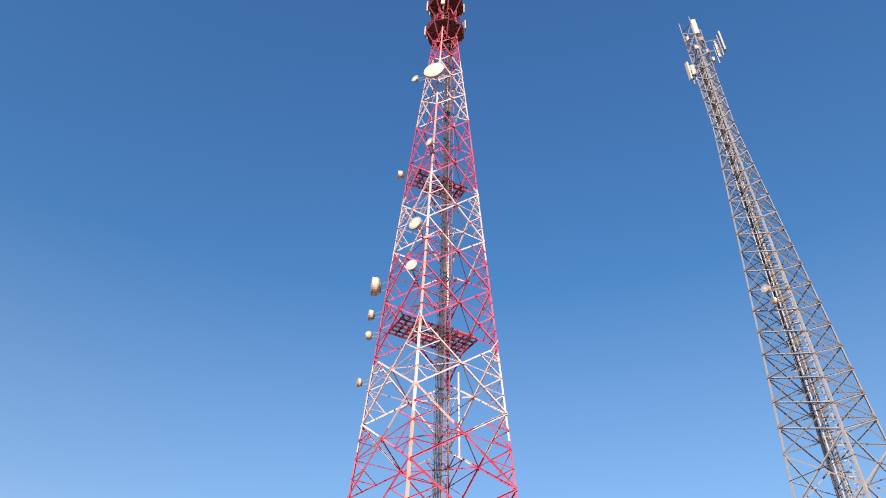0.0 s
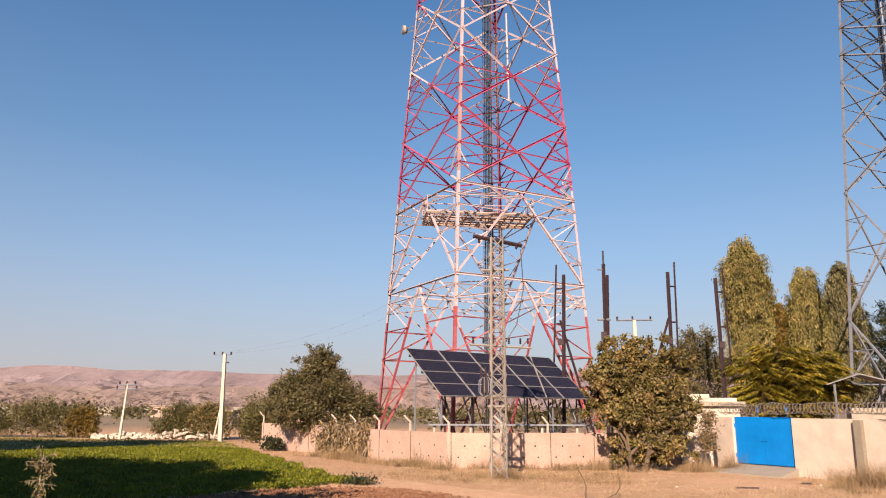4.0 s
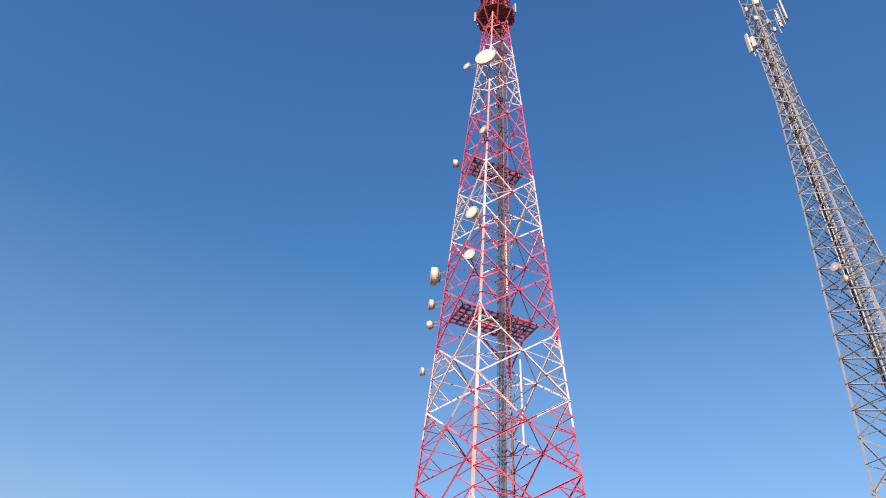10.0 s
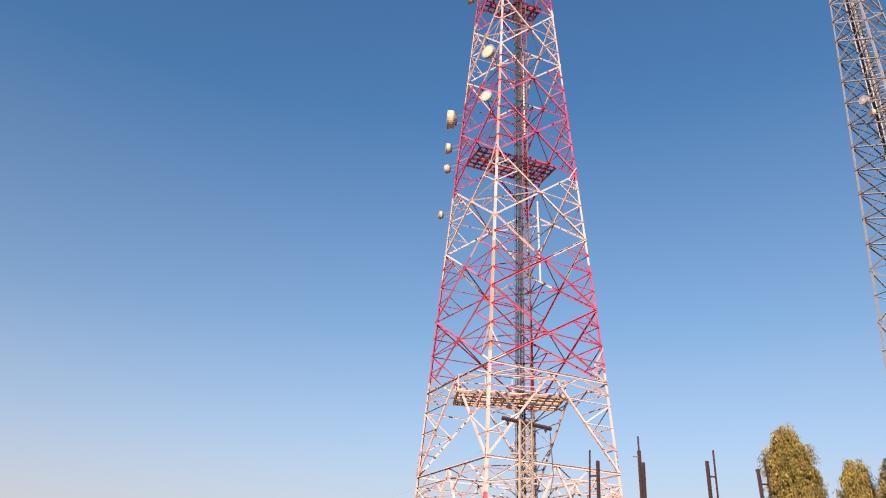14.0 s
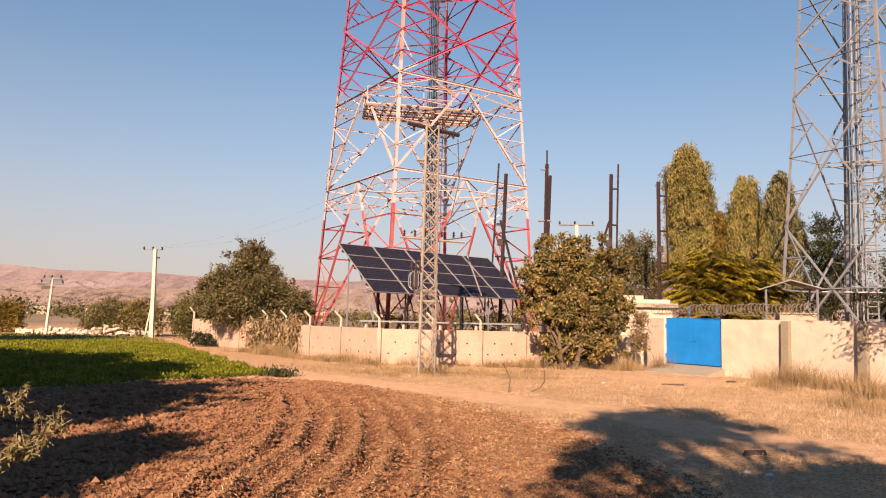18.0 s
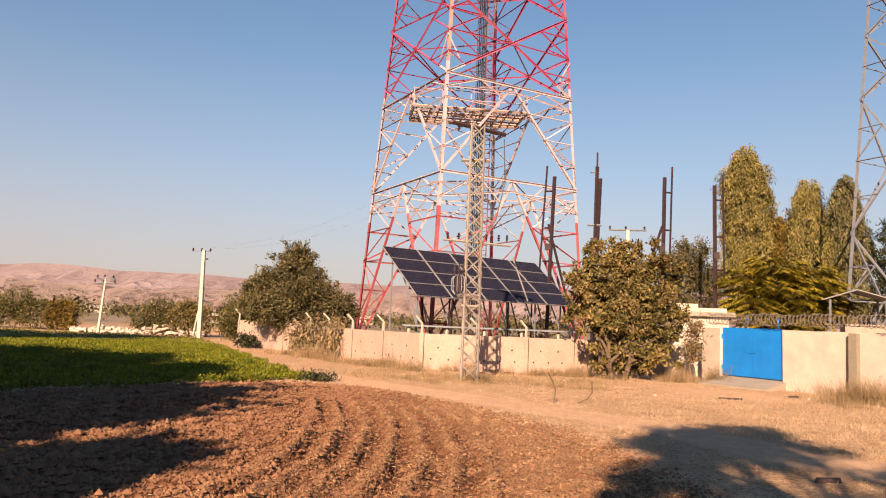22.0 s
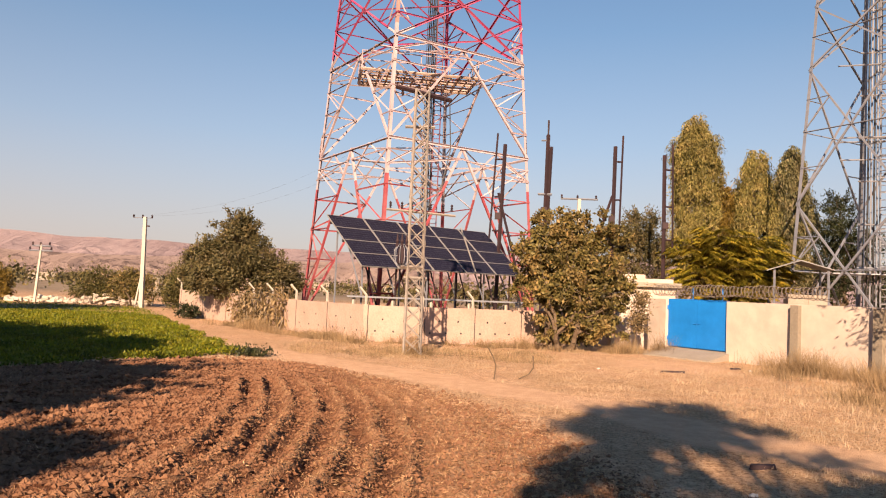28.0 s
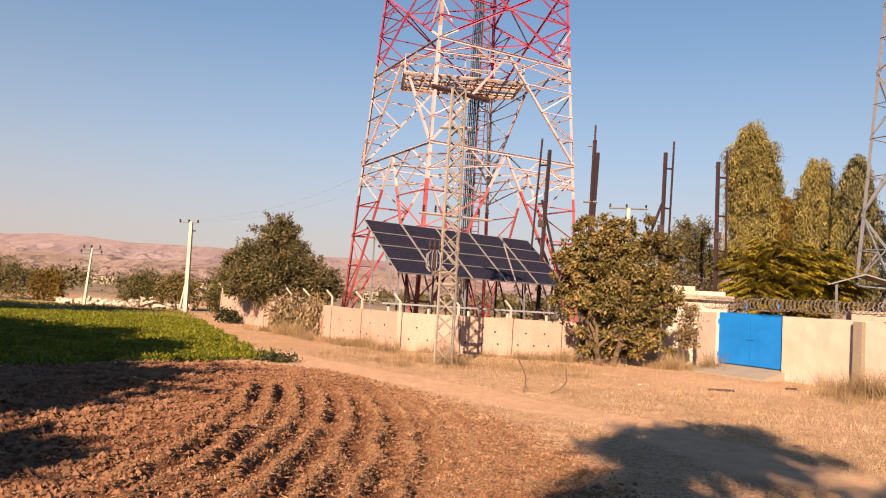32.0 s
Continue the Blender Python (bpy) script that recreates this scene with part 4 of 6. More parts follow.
dish(19.6, 41.2, 33.1, 0.30, 130, 0.25, "small cream dish on the grey mast", world_of(tower_b, leg_b(0, 33.1)))
dish(19.9, 41.4, 32.2, 0.26, 100, 0.25, "small cream dish on the grey mast", world_of(tower_b, leg_b(0, 32.2)))


# ---- boundary walls ----
def precast_wall(name, pts, z1, label, last=True):
    """A run of concrete slabs between posts that carry bent wire arms."""
    root = thing(name, pts[0][0], pts[0][1], GROUND, 0, label, "wall", kind="structure")
    o = Vector((pts[0][0], pts[0][1], GROUND))
    h = z1 - GROUND
    for k, (a, b) in enumerate(zip(pts, pts[1:])):
        a3, b3 = Vector((*a, GROUND)) - o, Vector((*b, GROUND)) - o
        d = (b3 - a3).normalized()
        n = Vector((d.y, -d.x, 0))
        L = (b3 - a3).length
        slab = Geo().bar(a3 + d * 0.08 + Vector((0, 0, h / 2 - 0.004)), b3 - d * 0.08 + Vector((0, 0, h / 2 - 0.004 + 0.012 * math.sin(2.3 * k))), 0.07, h - 0.008, n)
        part("wall_slab", slab, M["precast"], root)
        for j, zz in ((0, 0.30), (1, 0.62)):
            for u in ((0.18, 0.5, 0.8) if j == 0 else (0.3, 0.68)):
                c = a3 + d * L * (u + 0.03 * math.sin(5 * k + 3 * j)) + Vector((0, 0, h * zz))
                # black stub on the slab face, painting the shade inside a weep hole
                part("weep_hole_shade", Geo().tube(c, c + n * 0.043, 0.042, n=7), M["cable"], root)
    for k, p in enumerate(pts if last else pts[:-1]):
        p3 = Vector((*p, GROUND)) - o
        q3 = Vector((*(pts[k + 1] if k + 1 < len(pts) else pts[k - 1]), GROUND)) - o
        d = (q3 - p3).normalized() * (1 if k + 1 < len(pts) else -1)
        n = Vector((d.y, -d.x, 0))
        c = p3 + d * 0.105
        part("joint", Geo().bar(c + Vector((0, 0, -0.1)), c + Vector((0, 0, h - 0.012)), 0.082, 0.032, n), M["cable"], root, "dark open joint beside the post")
        post = part("post", Geo().bar(p3 + Vector((0, 0, -0.3)), p3 + Vector((0, 0, h + 0.02)), 0.10, 0.17, n), M["precast"], root)
        lean = 0.30 if k % 2 else 0.26
        g = Geo().bar((p3.x, p3.y, h), (p3.x, p3.y, h + 0.42), 0.075).bar((p3.x, p3.y, h + 0.40), (p3.x - lean, p3.y - 0.12, h + 0.72), 0.07)
        part("wire_arm", g, M["pole_concrete"], post, "bent pale concrete wire arm")
    return root


precast_wall("wall_west", [(-18.2, 47.6), (-16.0, 45.6), (-13.8, 43.4), (-11.6, 41.2)], 1.5, "weathered precast concrete boundary wall overgrown with vines", False)
precast_wall("wall_corner", [(-11.52, 41.12), (-10.0, 39.4), (-8.3, 37.6), (-6.3, 35.3), (-4.18, 33.0)], 1.39, "sunlit precast concrete boundary wall with bent wire arms", False)
precast_wall("wall_front", [(-4.18, 33.0), (-1.85, 33.2), (0.2, 34.0), (2.2, 35.0), (4.2, 36.0), (6.4, 37.0)], 1.39, "sunlit precast concrete boundary wall with bent wire arms")

# plastered wall beside the gate
WD = Vector((14.09 - 10.0, 24.98 - 31.6, 0)).normalized()
WN = Vector((WD.y, -WD.x, 0))
G0, G1 = Vector((8.30, 33.87, 0)), Vector((10.0, 31.6, 0))


def wall_run(name, a, b, z0, z1, w, mat, label):
    a, b = Vector((a[0], a[1], 0)), Vector((b[0], b[1], 0))
    root = thing(name, a.x, a.y, GROUND, 0, label, "wall", kind="structure")
    d = (b - a).normalized()
    n = Vector((d.y, -d.x, 0))
    L = (b - a).length
    k = max(1, round(L / 1.6))
    vs, fs = [], []
    for i in range(k + 1):
        p = d * L * i / k
        for s, z in ((w / 2, z0 - GROUND), (-w / 2, z0 - GROUND), (-w / 2, z1 - GROUND), (w / 2, z1 - GROUND)):
            zz = z + (0.012 * math.sin(3.1 * i + 1.7 * s) if z > z0 - GROUND else 0)
            vs.append(p + n * s + Vector((0, 0, zz)))
    for i in range(k):
        for j in range(4):
            fs.append((4 * i + j, 4 * i + (j + 1) % 4, 4 * i + 4 + (j + 1) % 4, 4 * i + 4 + j))
    fs += [(3, 2, 1, 0), (4 * k, 4 * k + 1, 4 * k + 2, 4 * k + 3)]
    part("wall_face", Geo().add(vs, fs), mat, root)
    return root


wall_r = wall_run("wall_east", G1, (24.0, 8.95), -0.4, 2.12, 0.26, M["plaster"], "long cream plastered boundary wall with tree shade")
wall_p = wall_run("wall_gate_pillar", (7.82, 34.9), G0, -0.4, 2.13, 0.30, M["plaster"], "cream plastered gate pier")
for p in ((11.44, 28.98), (13.13, 26.65), (16.0, 21.9), (19.0, 17.05)):
    q = Vector((p[0], p[1], GROUND)) - Vector((G1.x, G1.y, GROUND))
    q = WD * q.dot(WD) + WN * 0.2
    part("buttress", Geo().bar(q + Vector((0, 0, -0.3)), q + WN * -0.03 + Vector((0, 0, 2.2)), 0.26, 0.30, WN), M["old_cement"], wall_r, "grey cement buttress")

gate = thing("gate", G0.x, G0.y, 0.2, math.degrees(math.atan2(G1.y - G0.y, G1.x - G0.x)), "bright blue double-leaf sheet metal gate, shut", "gate")
GL = (G1 - G0).length
for i in range(2):
    x0, x1 = 0.006 + i * GL / 2, (i + 1) * GL / 2 - 0.006
    leaf = part("gate_leaf", Geo().box((x0, -0.02, 0.03), (x1, 0.02, 1.94)), M["gate_blue"], gate)
    fr = Geo()
    for a, b in (((x0, 0.03), (x1, 0.03)), ((x0, 1.92), (x1, 1.92)), ((x0, 0.98), (x1, 0.98))):
        fr.bar((a[0], 0.035, a[1]), (b[0], 0.035, b[1]), 0.05)
    for x in (x0 + 0.02, x1 - 0.02):
        fr.bar((x, 0.035, 0.03), (x, 0.035, 1.94), 0.045)
    part("leaf_frame", fr, M["gate_blue"], leaf)
    for z in (0.35, 1.6):
        part("hinge", Geo().tube((x0 if i == 0 else x1, -0.05, z - 0.08), (x0 if i == 0 else x1, -0.05, z + 0.08), 0.03), M["gate_blue"], leaf)
part("bolt", Geo().bar((GL / 2 - 0.16, -0.04, 0.98), (GL / 2 + 0.16, -0.04, 0.98), 0.028).tube((GL / 2, -0.04, 0.88), (GL / 2, -0.04, 1.02), 0.018), M["gate_blue"], gate, "sliding bolt painted blue")
for u in (0.42, 0.9):
    part("gate_spike_post", Geo().bar((GL * u, 0, 1.93), (GL * u, 0, 2.4), 0.04), M["gate_blue"], gate, "short blue post for the wire")
ramp_t = thing("gate_ramp", G0.x, G0.y, GROUND, math.degrees(math.atan2(G1.y - G0.y, G1.x - G0.x)), "sloping grey cement ramp before the gate", "ramp")
part("slab", Geo().add([(-0.35, -1.5, -0.1), (GL + 0.25, -1.5, -0.1), (GL + 0.1, 0.2, -0.1), (-0.1, 0.2, -0.1), (-0.35, -1.5, 0.03), (GL + 0.25, -1.5, 0.03), (GL + 0.1, 0.2, 0.33), (-0.1, 0.2, 0.33)],
                       ((3, 2, 1, 0), (4, 5, 6, 7), (0, 1, 5, 4), (1, 2, 6, 5), (2, 3, 7, 6), (3, 0, 4, 7))), M["cement"], ramp_t)

# coiled razor wire above the gate and wall
coil = thing("razor_wire", 7.9, 34.6, 2.5, math.degrees(math.atan2(WD.y, WD.x)), "rusty coiled razor wire along the wall top", "razor wire")
g = Geo()
pts = []
for k in range(12 * 46):
    a = k / 12 * 2 * math.pi
    r = 0.21 + 0.03 * math.sin(k * 0.037) + 0.02 * math.sin(k * 0.37)
    pts.append((k / 12 * 0.17, r * math.cos(a), r * math.sin(a)))
part("coil", g.line(pts, 0.014, 4), worn("rusty_wire", (0.20, 0.165, 0.13), (0.13, 0.085, 0.055), 0.6, 0.3), coil)
for z in (-0.17, 0.17):
    part("straining_wire", Geo().tube((0, 0, z), (7.9, 0, z), 0.012, n=4), M["dark_steel"], coil)
bl = Geo()
for k in range(0, len(pts) - 1, 2):
    p = Vector(pts[k])
    bl.bar(p + Vector((-0.03, 0, 0.02)), p + Vector((0.03, 0, -0.02)), 0.012)
part("barbs", bl, M["galv"], coil, kind="stuff")

# small guard hut
hut = thing("guard_hut", 6.6, 37.2, GROUND, -12, "small plastered hut with a flat cement roof slab", "hut")
part("wall", Geo().box((0.1, -0.6, -0.2), (2.7, 0.6 + 1.6, 2.75)), M["plaster"], hut)
part("roof_slab", Geo().box((-0.15, -0.85, 2.75), (2.95, 2.5, 2.95)), M["cement"], hut)
part("parapet", Geo().box((0.1, -0.7, 2.95), (1.4, -0.3, 3.3)).box((0.9, -0.7, 2.95), (2.6, -0.45, 3.12)), M["plaster"], hut)

# ---- solar array ----
TLc, TRc = Vector((-6.89, 37.0, 5.45)), Vector((0.6, 44.3, 5.45))
e1 = (TRc - TLc).normalized()
down = (Vector((e1.y, -e1.x, 0)) * 3.05 + Vector((0, 0, -2.40))).normalized()
up = e1.cross(down)
up = up if up.z > 0 else -up
solar = thing("solar_array", TLc.x, TLc.y, GROUND, 0, "tilted array of dark solar modules on steel posts", "solar panel")
o = Vector((TLc.x, TLc.y, GROUND))
base = Matrix((( e1.x, down.x, up.x, 0), (e1.y, down.y, up.y, 0), (e1.z, down.z, up.z, 0), (0, 0, 0, 1)))
pm = mesh_of("module", *(lambda q: (q.v, q.f))(Geo().box((0.02, 0.015, -0.02), (1.99, 0.955, 0.02))), M["solar"])
fm = Geo()
for lo, hi in (((0, 0, -0.03), (2.01, 0.02, 0.028)), ((0, 0.95, -0.03), (2.01, 0.97, 0.028)), ((0, 0.02, -0.03), (0.02, 0.95, 0.028)), ((1.99, 0.02, -0.03), (2.01, 0.95, 0.028))):
    fm.box(lo, hi)
fmm = mesh_of("module_frame", fm.v, fm.f, M["alu"])
for c in range(5):
    for r in range(4):
        m = Matrix.Translation(TLc - o) @ base @ Matrix.Translation((c * 2.09, r * 0.985, 0))
        mod = piece("module", pm, solar, m)
        fo = piece("module_frame", fmm, mod, Matrix.Identity(4))
for c in range(1, 5):
    a = TLc - o + e1 * (c * 2.09 - 0.04)
    part("cover_strip", Geo().bar(a, a + down * 3.95, 0.055, 0.05, up), M["alu"], solar, "pale aluminium cover strip")
for s in (0.5, 1.9, 3.2):
    a = TLc - o + down * s - up * 0.1
    part("purlin", Geo().bar(a, a + e1 * 10.4, 0.08, 0.1), M["dark_steel"], solar)
for k in range(6):
    a = TLc - o + e1 * (0.5 + k * 1.9) - up * 0.15
    for s in (0.4, 3.2):
        p = a + down * s
        part("post", Geo().bar((p.x, p.y, -0.3), p, 0.06), M["dark_steel" if k % 2 else "galv"], solar)
    p, q = a + down * 0.4, a + down * 3.2
    part("strut", Geo().bar(p, q, 0.07), M["dark_steel"], solar)
    part("brace", Geo().bar(q + Vector((0, 0, -1.6)), a + down * 1.3, 0.05), M["galv"], solar)
    part("brace", Geo().bar(q + Vector((0, 0, -2.2)) + e1 * 0.9, q + e1 * 0.05, 0.05), M["dark_steel"], solar)

part("conduit", Geo().tube(Vector((-0.55, 37.0, 5.06)) - o, Vector((0.22, 37.0, 3.03)) - o, 0.035), M["alu"], solar, "pale conduit slanting across the modules")
tray = thing("cable_tray", -5.4, 35.2, GROUND, 14, "grey horizontal cable tray on short posts", "cable tray")
part("tray", Geo().box((0, -0.2, 1.78), (9.4, 0.2, 1.80)).box((0, -0.22, 1.77), (9.4, -0.2, 1.84)).box((0, 0.2, 1.77), (9.4, 0.22, 1.84)), M["galv"], tray)
for k in range(6):
    part("post", Geo().bar((0.3 + k * 1.75, 0, -0.2), (0.3 + k * 1.75, 0, 1.75), 0.1), M["pole_concrete"], tray)
part("lower_rail", Geo().bar((0.2, 0, 1.3), (9.2, 0, 1.3), 0.09), M["dark_steel"], tray)


# ---- lattice line pole with its transformer gear ----
def lattice_pole(x, y, h, w):
    root = thing("lattice_line_pole", x, y, GROUND, 12, "weathered steel lattice power pole in dry grass", "power pole")
    top = w * 0.8
    at = lambda i, z: Vector(((w + (top - w) * z / h) / 2 * (1, 1, -1, -1)[i % 4], (w + (top - w) * z / h) / 2 * (-1, 1, 1, -1)[i % 4], z))
    for i in range(4):
        part("leg", Geo().angle(at(i, -0.3), at(i, h), 0.065, -at(i, 0)), M["pole_steel"], root)
    n = 17
    for k in range(n):
        z0, z1 = h * k / n, h * (k + 1) / n
        for i in range(4):
            for a, b in ((at(i, z0), at(i + 1, z1)), (at(i + 1, z0), at(i, z1))):
                part("lacing", Geo().angle(a, b, 0.034), M["pole_steel"], root)
    arm = part("crossarm", Geo().bar((-0.95, -0.1, h + 0.05), (1.05, 0.1, h - 0.25), 0.12, 0.12), M["dark_steel"], root, "dark steel crossarm, tilted")
    part("crossarm", Geo().bar((-0.55, 0.1, h - 1.3), (0.5, 0.1, h - 1.25), 0.08), M["pole_steel"], root)
    low = part("lower_crossarm", Geo().bar((-1.1, -0.05, 4.95), (1.35, 0.05, 4.85), 0.06), M["pole_steel"], root)
    for s in (-0.95, -0.55, -0.2, 0.45, 0.9, 1.2):
        ins = Geo().lathe([(0.02, 0), (0.05, 0.03), (0.02, 0.06), (0.055, 0.1), (0.02, 0.14), (0.05, 0.18), (0.015, 0.24)], 10, Matrix.Translation((s, 0, 5.0)))
        part("insulator", ins, M["dark_steel"], low, "dark ribbed insulator")
    for s in (-0.7, 0.2, 0.8):
        ins = Geo().lathe([(0.03, 0), (0.06, -0.03), (0.03, -0.07), (0.065, -0.11), (0.02, -0.2)], 10, Matrix.Translation((s, 0, h - 0.12 - 0.14 * s)))
        part("insulator", ins, M["dark_steel"], arm)
    part("stay_wire", Geo().line([(1.0, 0.1, h - 0.4), (1.1, 0.2, h - 2.0), (0.8, 0.15, h - 3.4), (0.35, 0.1, 5.1)], 0.02, 5), M["cable"], root)
    gear = part("switch_gear", Geo().lathe([(0.08, 3.0), (0.13, 3.05), (0.13, 3.5), (0.08, 3.6)], 14, Matrix.Translation((-0.52, -0.25, 0.05))), M["dark_steel"], root, "round caged switch gear")
    g = Geo()
    for k in range(10):
        a = k / 10 * 2 * math.pi
        c = Vector((-0.52, -0.25, 0.05))
        g.line([c + Vector((0.12 * math.cos(a), 0.12 * math.sin(a), 2.95)), c + Vector((0.25 * math.cos(a), 0.25 * math.sin(a), 3.1)), c + Vector((0.25 * math.cos(a), 0.25 * math.sin(a), 3.5)), c + Vector((0.14 * math.cos(a), 0.14 * math.sin(a), 3.65))], 0.014, 4)
    part("gear_cage", g, M["galv"], gear, "grey wire cage")
    for s in (-0.16, 0.0, 0.16):
        part("bushing", Geo().lathe([(0.04, 3.6), (0.07, 3.66), (0.03, 3.72), (0.065, 3.8), (0.03, 3.88), (0.02, 4.05)], 9, Matrix.Translation((-0.52 + s, -0.25, 0.05))), M["dark_steel"], gear)
    part("bracket", Geo().bar((-0.55, -0.25, 2.98), (0.25, -0.1, 2.98), 0.1).bar((-0.4, -0.1, 2.6), (0.4, -0.1, 2.6), 0.09), M["pole_steel"], root)
    return root


lattice_pole(-1.75, 28.3, 9.2, 0.60)


# ---- dark service masts ----
def dark_mast(x, y, h, side, lean, strut):
    root = thing("dark_mast", x, y, GROUND, 0, "dark rusty steel mast with a parallel side rod", "mast", "dark masts")
    part("pole", Geo().bar((0, 0, -0.3), (lean, 0, h), 0.15, 0.15), M["dark_steel"], root)
    if side:
        part("side_rod", Geo().bar((side, 0.1, h * 0.50), (side + lean, 0.1, h + 0.62), 0.075), M["dark_steel"], root)
        for z in (0.54, 0.72, 0.92):
            part("spacer", Geo().bar((lean * z, 0, h * z), (side + lean * z, 0.1, h * z), 0.07), M["dark_steel"], root)
    else:
        part("side_rod", Geo().bar((0.2, 0.05, h * 0.55), (0.2 + lean, 0.05, h * 0.94), 0.13), M["dark_steel"], root)
        part("tip_rod", Geo().tube((lean, 0, h - 0.1), (lean, 0, h + 0.8), 0.05), M["dark_steel"], root)
        part("spacer", Geo().bar((-0.35, 0, h * 0.7), (0.4, 0, h * 0.7), 0.1), M["galv"], root)
        part("spacer", Geo().bar((-0.25, 0, h * 0.97), (0.2, 0, h * 0.97), 0.07), M["galv"], root)
    if strut:
        part("strut", Geo().bar((strut * 1.3, 0.2, 0), (0, 0, h * 0.74), 0.1), M["dark_steel"], root)
    part("clamp_box", Geo().box((-0.16, -0.13, h * 0.6), (0.15, 0.12, h * 0.635)), M["dark_steel"], root)
    return root


dark_mast(1.22, 43.0, 10.4, -0.42, 0.28, 1.6)
dark_mast(3.72, 43.0, 11.0, 0.0, 0.12, 0)
dark_mast(7.40, 43.0, 10.45, 0.42, 0.1, -1.9)
dark_mast(10.25, 43.0, 10.05, 0.45, -0.10, 0)


# ---- utility poles ----
def utility_pole(x, y, h, lean, arms, label, r=0.17):
    root = thing("utility_pole", x, y, GROUND, 0, label, "utility pole", "utility poles")
    q = lambda z: Vector((lean * z / h, 0, z))
    part("shaft", Geo().sweep(q(-0.3), q(h), [(-r, -r * 0.8), (r, -r * 0.8), (r, r * 0.8), (-r, r * 0.8)], (1, 0, 0), 0.6), M["pole_concrete"], root)
    for z, w, off in arms:
        a = part("crossarm", Geo().bar(q(h + z) + Vector((off - w, 0, 0)), q(h + z) + Vector((off + w, 0, 0)), 0.10), M["galv"], root)
        for s in (-0.95, -0.1, 0.9):
            p = q(h + z) + Vector((off + s * w, 0, 0.05))
            part("insulator", Geo().lathe([(0.03, 0), (0.1, 0.05), (0.04, 0.1), (0.09, 0.16), (0.03, 0.26)], 9, Matrix.Translation(p)), M["dark_steel"], a)
    return root


white_pole = thing("white_pole", -24.95, 56.4, GROUND, 0, "tall slim pale concrete pole with three insulators", "utility pole", "utility poles")
part("shaft", Geo().sweep((0.0, 0, -0.3), (-0.1, 0, 6.85), [(-0.16, -0.14), (0.16, -0.14), (0.16, 0.14), (-0.16, 0.14)], (1, 0, 0), 0.7), M["pole_concrete"], white_pole)
part("crossarm", Geo().bar((-1.05, 0.05, 6.78), (0.45, 0.05, 6.78), 0.035), M["galv"], white_pole)
for s in (-1.02, -0.32, 0.4):
    part("insulator", Geo().lathe([(0.02, 6.78), (0.09, 6.83), (0.05, 6.9), (0.085, 6.96), (0.02, 7.02)], 10, Matrix.Translation((s, 0.05, 0))), M["dark_steel"], white_pole, "dark pin insulator")
part("clip", Geo().box((0.1, -0.22, 6.1), (0.34, -0.1, 6.2)), M["dark_steel"], white_pole)
utility_pole(-34.9, 59.0, 4.6, 0.28, ((-0.12, 0.75, 0.0), (-0.5, 0.95, 0.0)), "leaning pale concrete pole with two crossarms", 0.1)
utility_pole(-26.0, 57.5, 2.3, 0.35, (), "short leaning pale post at the field edge", 0.07)
utility_pole(7.35, 57.0, 9.35, 0.0, ((0.0, 1.35, 0.0),), "pale concrete pole with a T crossarm", 0.2)

# ---- line wires ----
wires = thing("overhead_wires", -24.6, 56.4, 6.9, 0, "thin dark overhead wires between the poles", "wires")
for k in range(2):
    a, b = Vector((20.4, -9.2, 5.6 - 1.3 * k)), Vector((0, 0, 0.0 - k * 0.1))
    pl = [a.lerp(b, u / 12) + Vector((0, 0, -1.3 * math.sin(math.pi * u / 12))) for u in range(13)]
    part("wire", Geo().line(pl, 0.0028, 4), M["cable"], wires)

# ---- shelter behind the wall ----
shed = thing("shelter", 15.75, 42.0, GROUND, -12, "open shelter with a weathered sheet roof on thin posts", "shelter")
part("roof_sheet", Geo().add([(-0.6, -1.0, 3.9), (1.0, -1.0, 4.45), (1.0, 1.2, 4.45), (-0.6, 1.2, 3.9), (-0.6, -1.0, 3.95), (1.0, -1.0, 4.5), (1.0, 1.2, 4.5), (-0.6, 1.2, 3.95)], ((3, 2, 1, 0), (4, 5, 6, 7), (0, 1, 5, 4), (1, 2, 6, 5), (2, 3, 7, 6), (3, 0, 4, 7))), M["roof_sheet"], shed)
part("roof_sheet", Geo().add([(1.0, -1.0, 4.45), (2.55, -1.0, 4.0), (2.55, 1.2, 4.0), (1.0, 1.2, 4.45), (1.0, -1.0, 4.5), (2.55, -1.0, 4.05), (2.55, 1.2, 4.05), (1.0, 1.2, 4.5)], ((3, 2, 1, 0), (4, 5, 6, 7), (0, 1, 5, 4), (1, 2, 6, 5), (2, 3, 7, 6), (3, 0, 4, 7))), M["roof_sheet"], shed)
for x in (-0.2, 2.3):
    for y in (-0.8, 1.0):
        part("post", Geo().bar((x, y, -0.2), (x, y, 4.0), 0.08), M["galv"], shed)
cab = thing("equipment_cabinet", 15.3, 39.3, GROUND, -8, "pale equipment cabinet behind the boundary wall", "cabinet")
part("body", Geo().box((0, 0, 0.2), (1.75, 0.9, 2.72)), M["cement"], cab)
part("plinth", Geo().box((-0.1, -0.1, -0.1), (1.85, 1.0, 0.2)), M["cement"], cab)
for i in range(2):
    d = part("door", Geo().box((0.06 + i * 0.84, -0.03, 0.3), (0.86 + i * 0.84, 0.0, 2.62)), M["cement"], cab)
    part("handle", Geo().bar((0.86 + i * 0.18, -0.06, 1.4), (0.86 + i * 0.18, -0.06, 1.6), 0.03), M["dark_steel"], d)


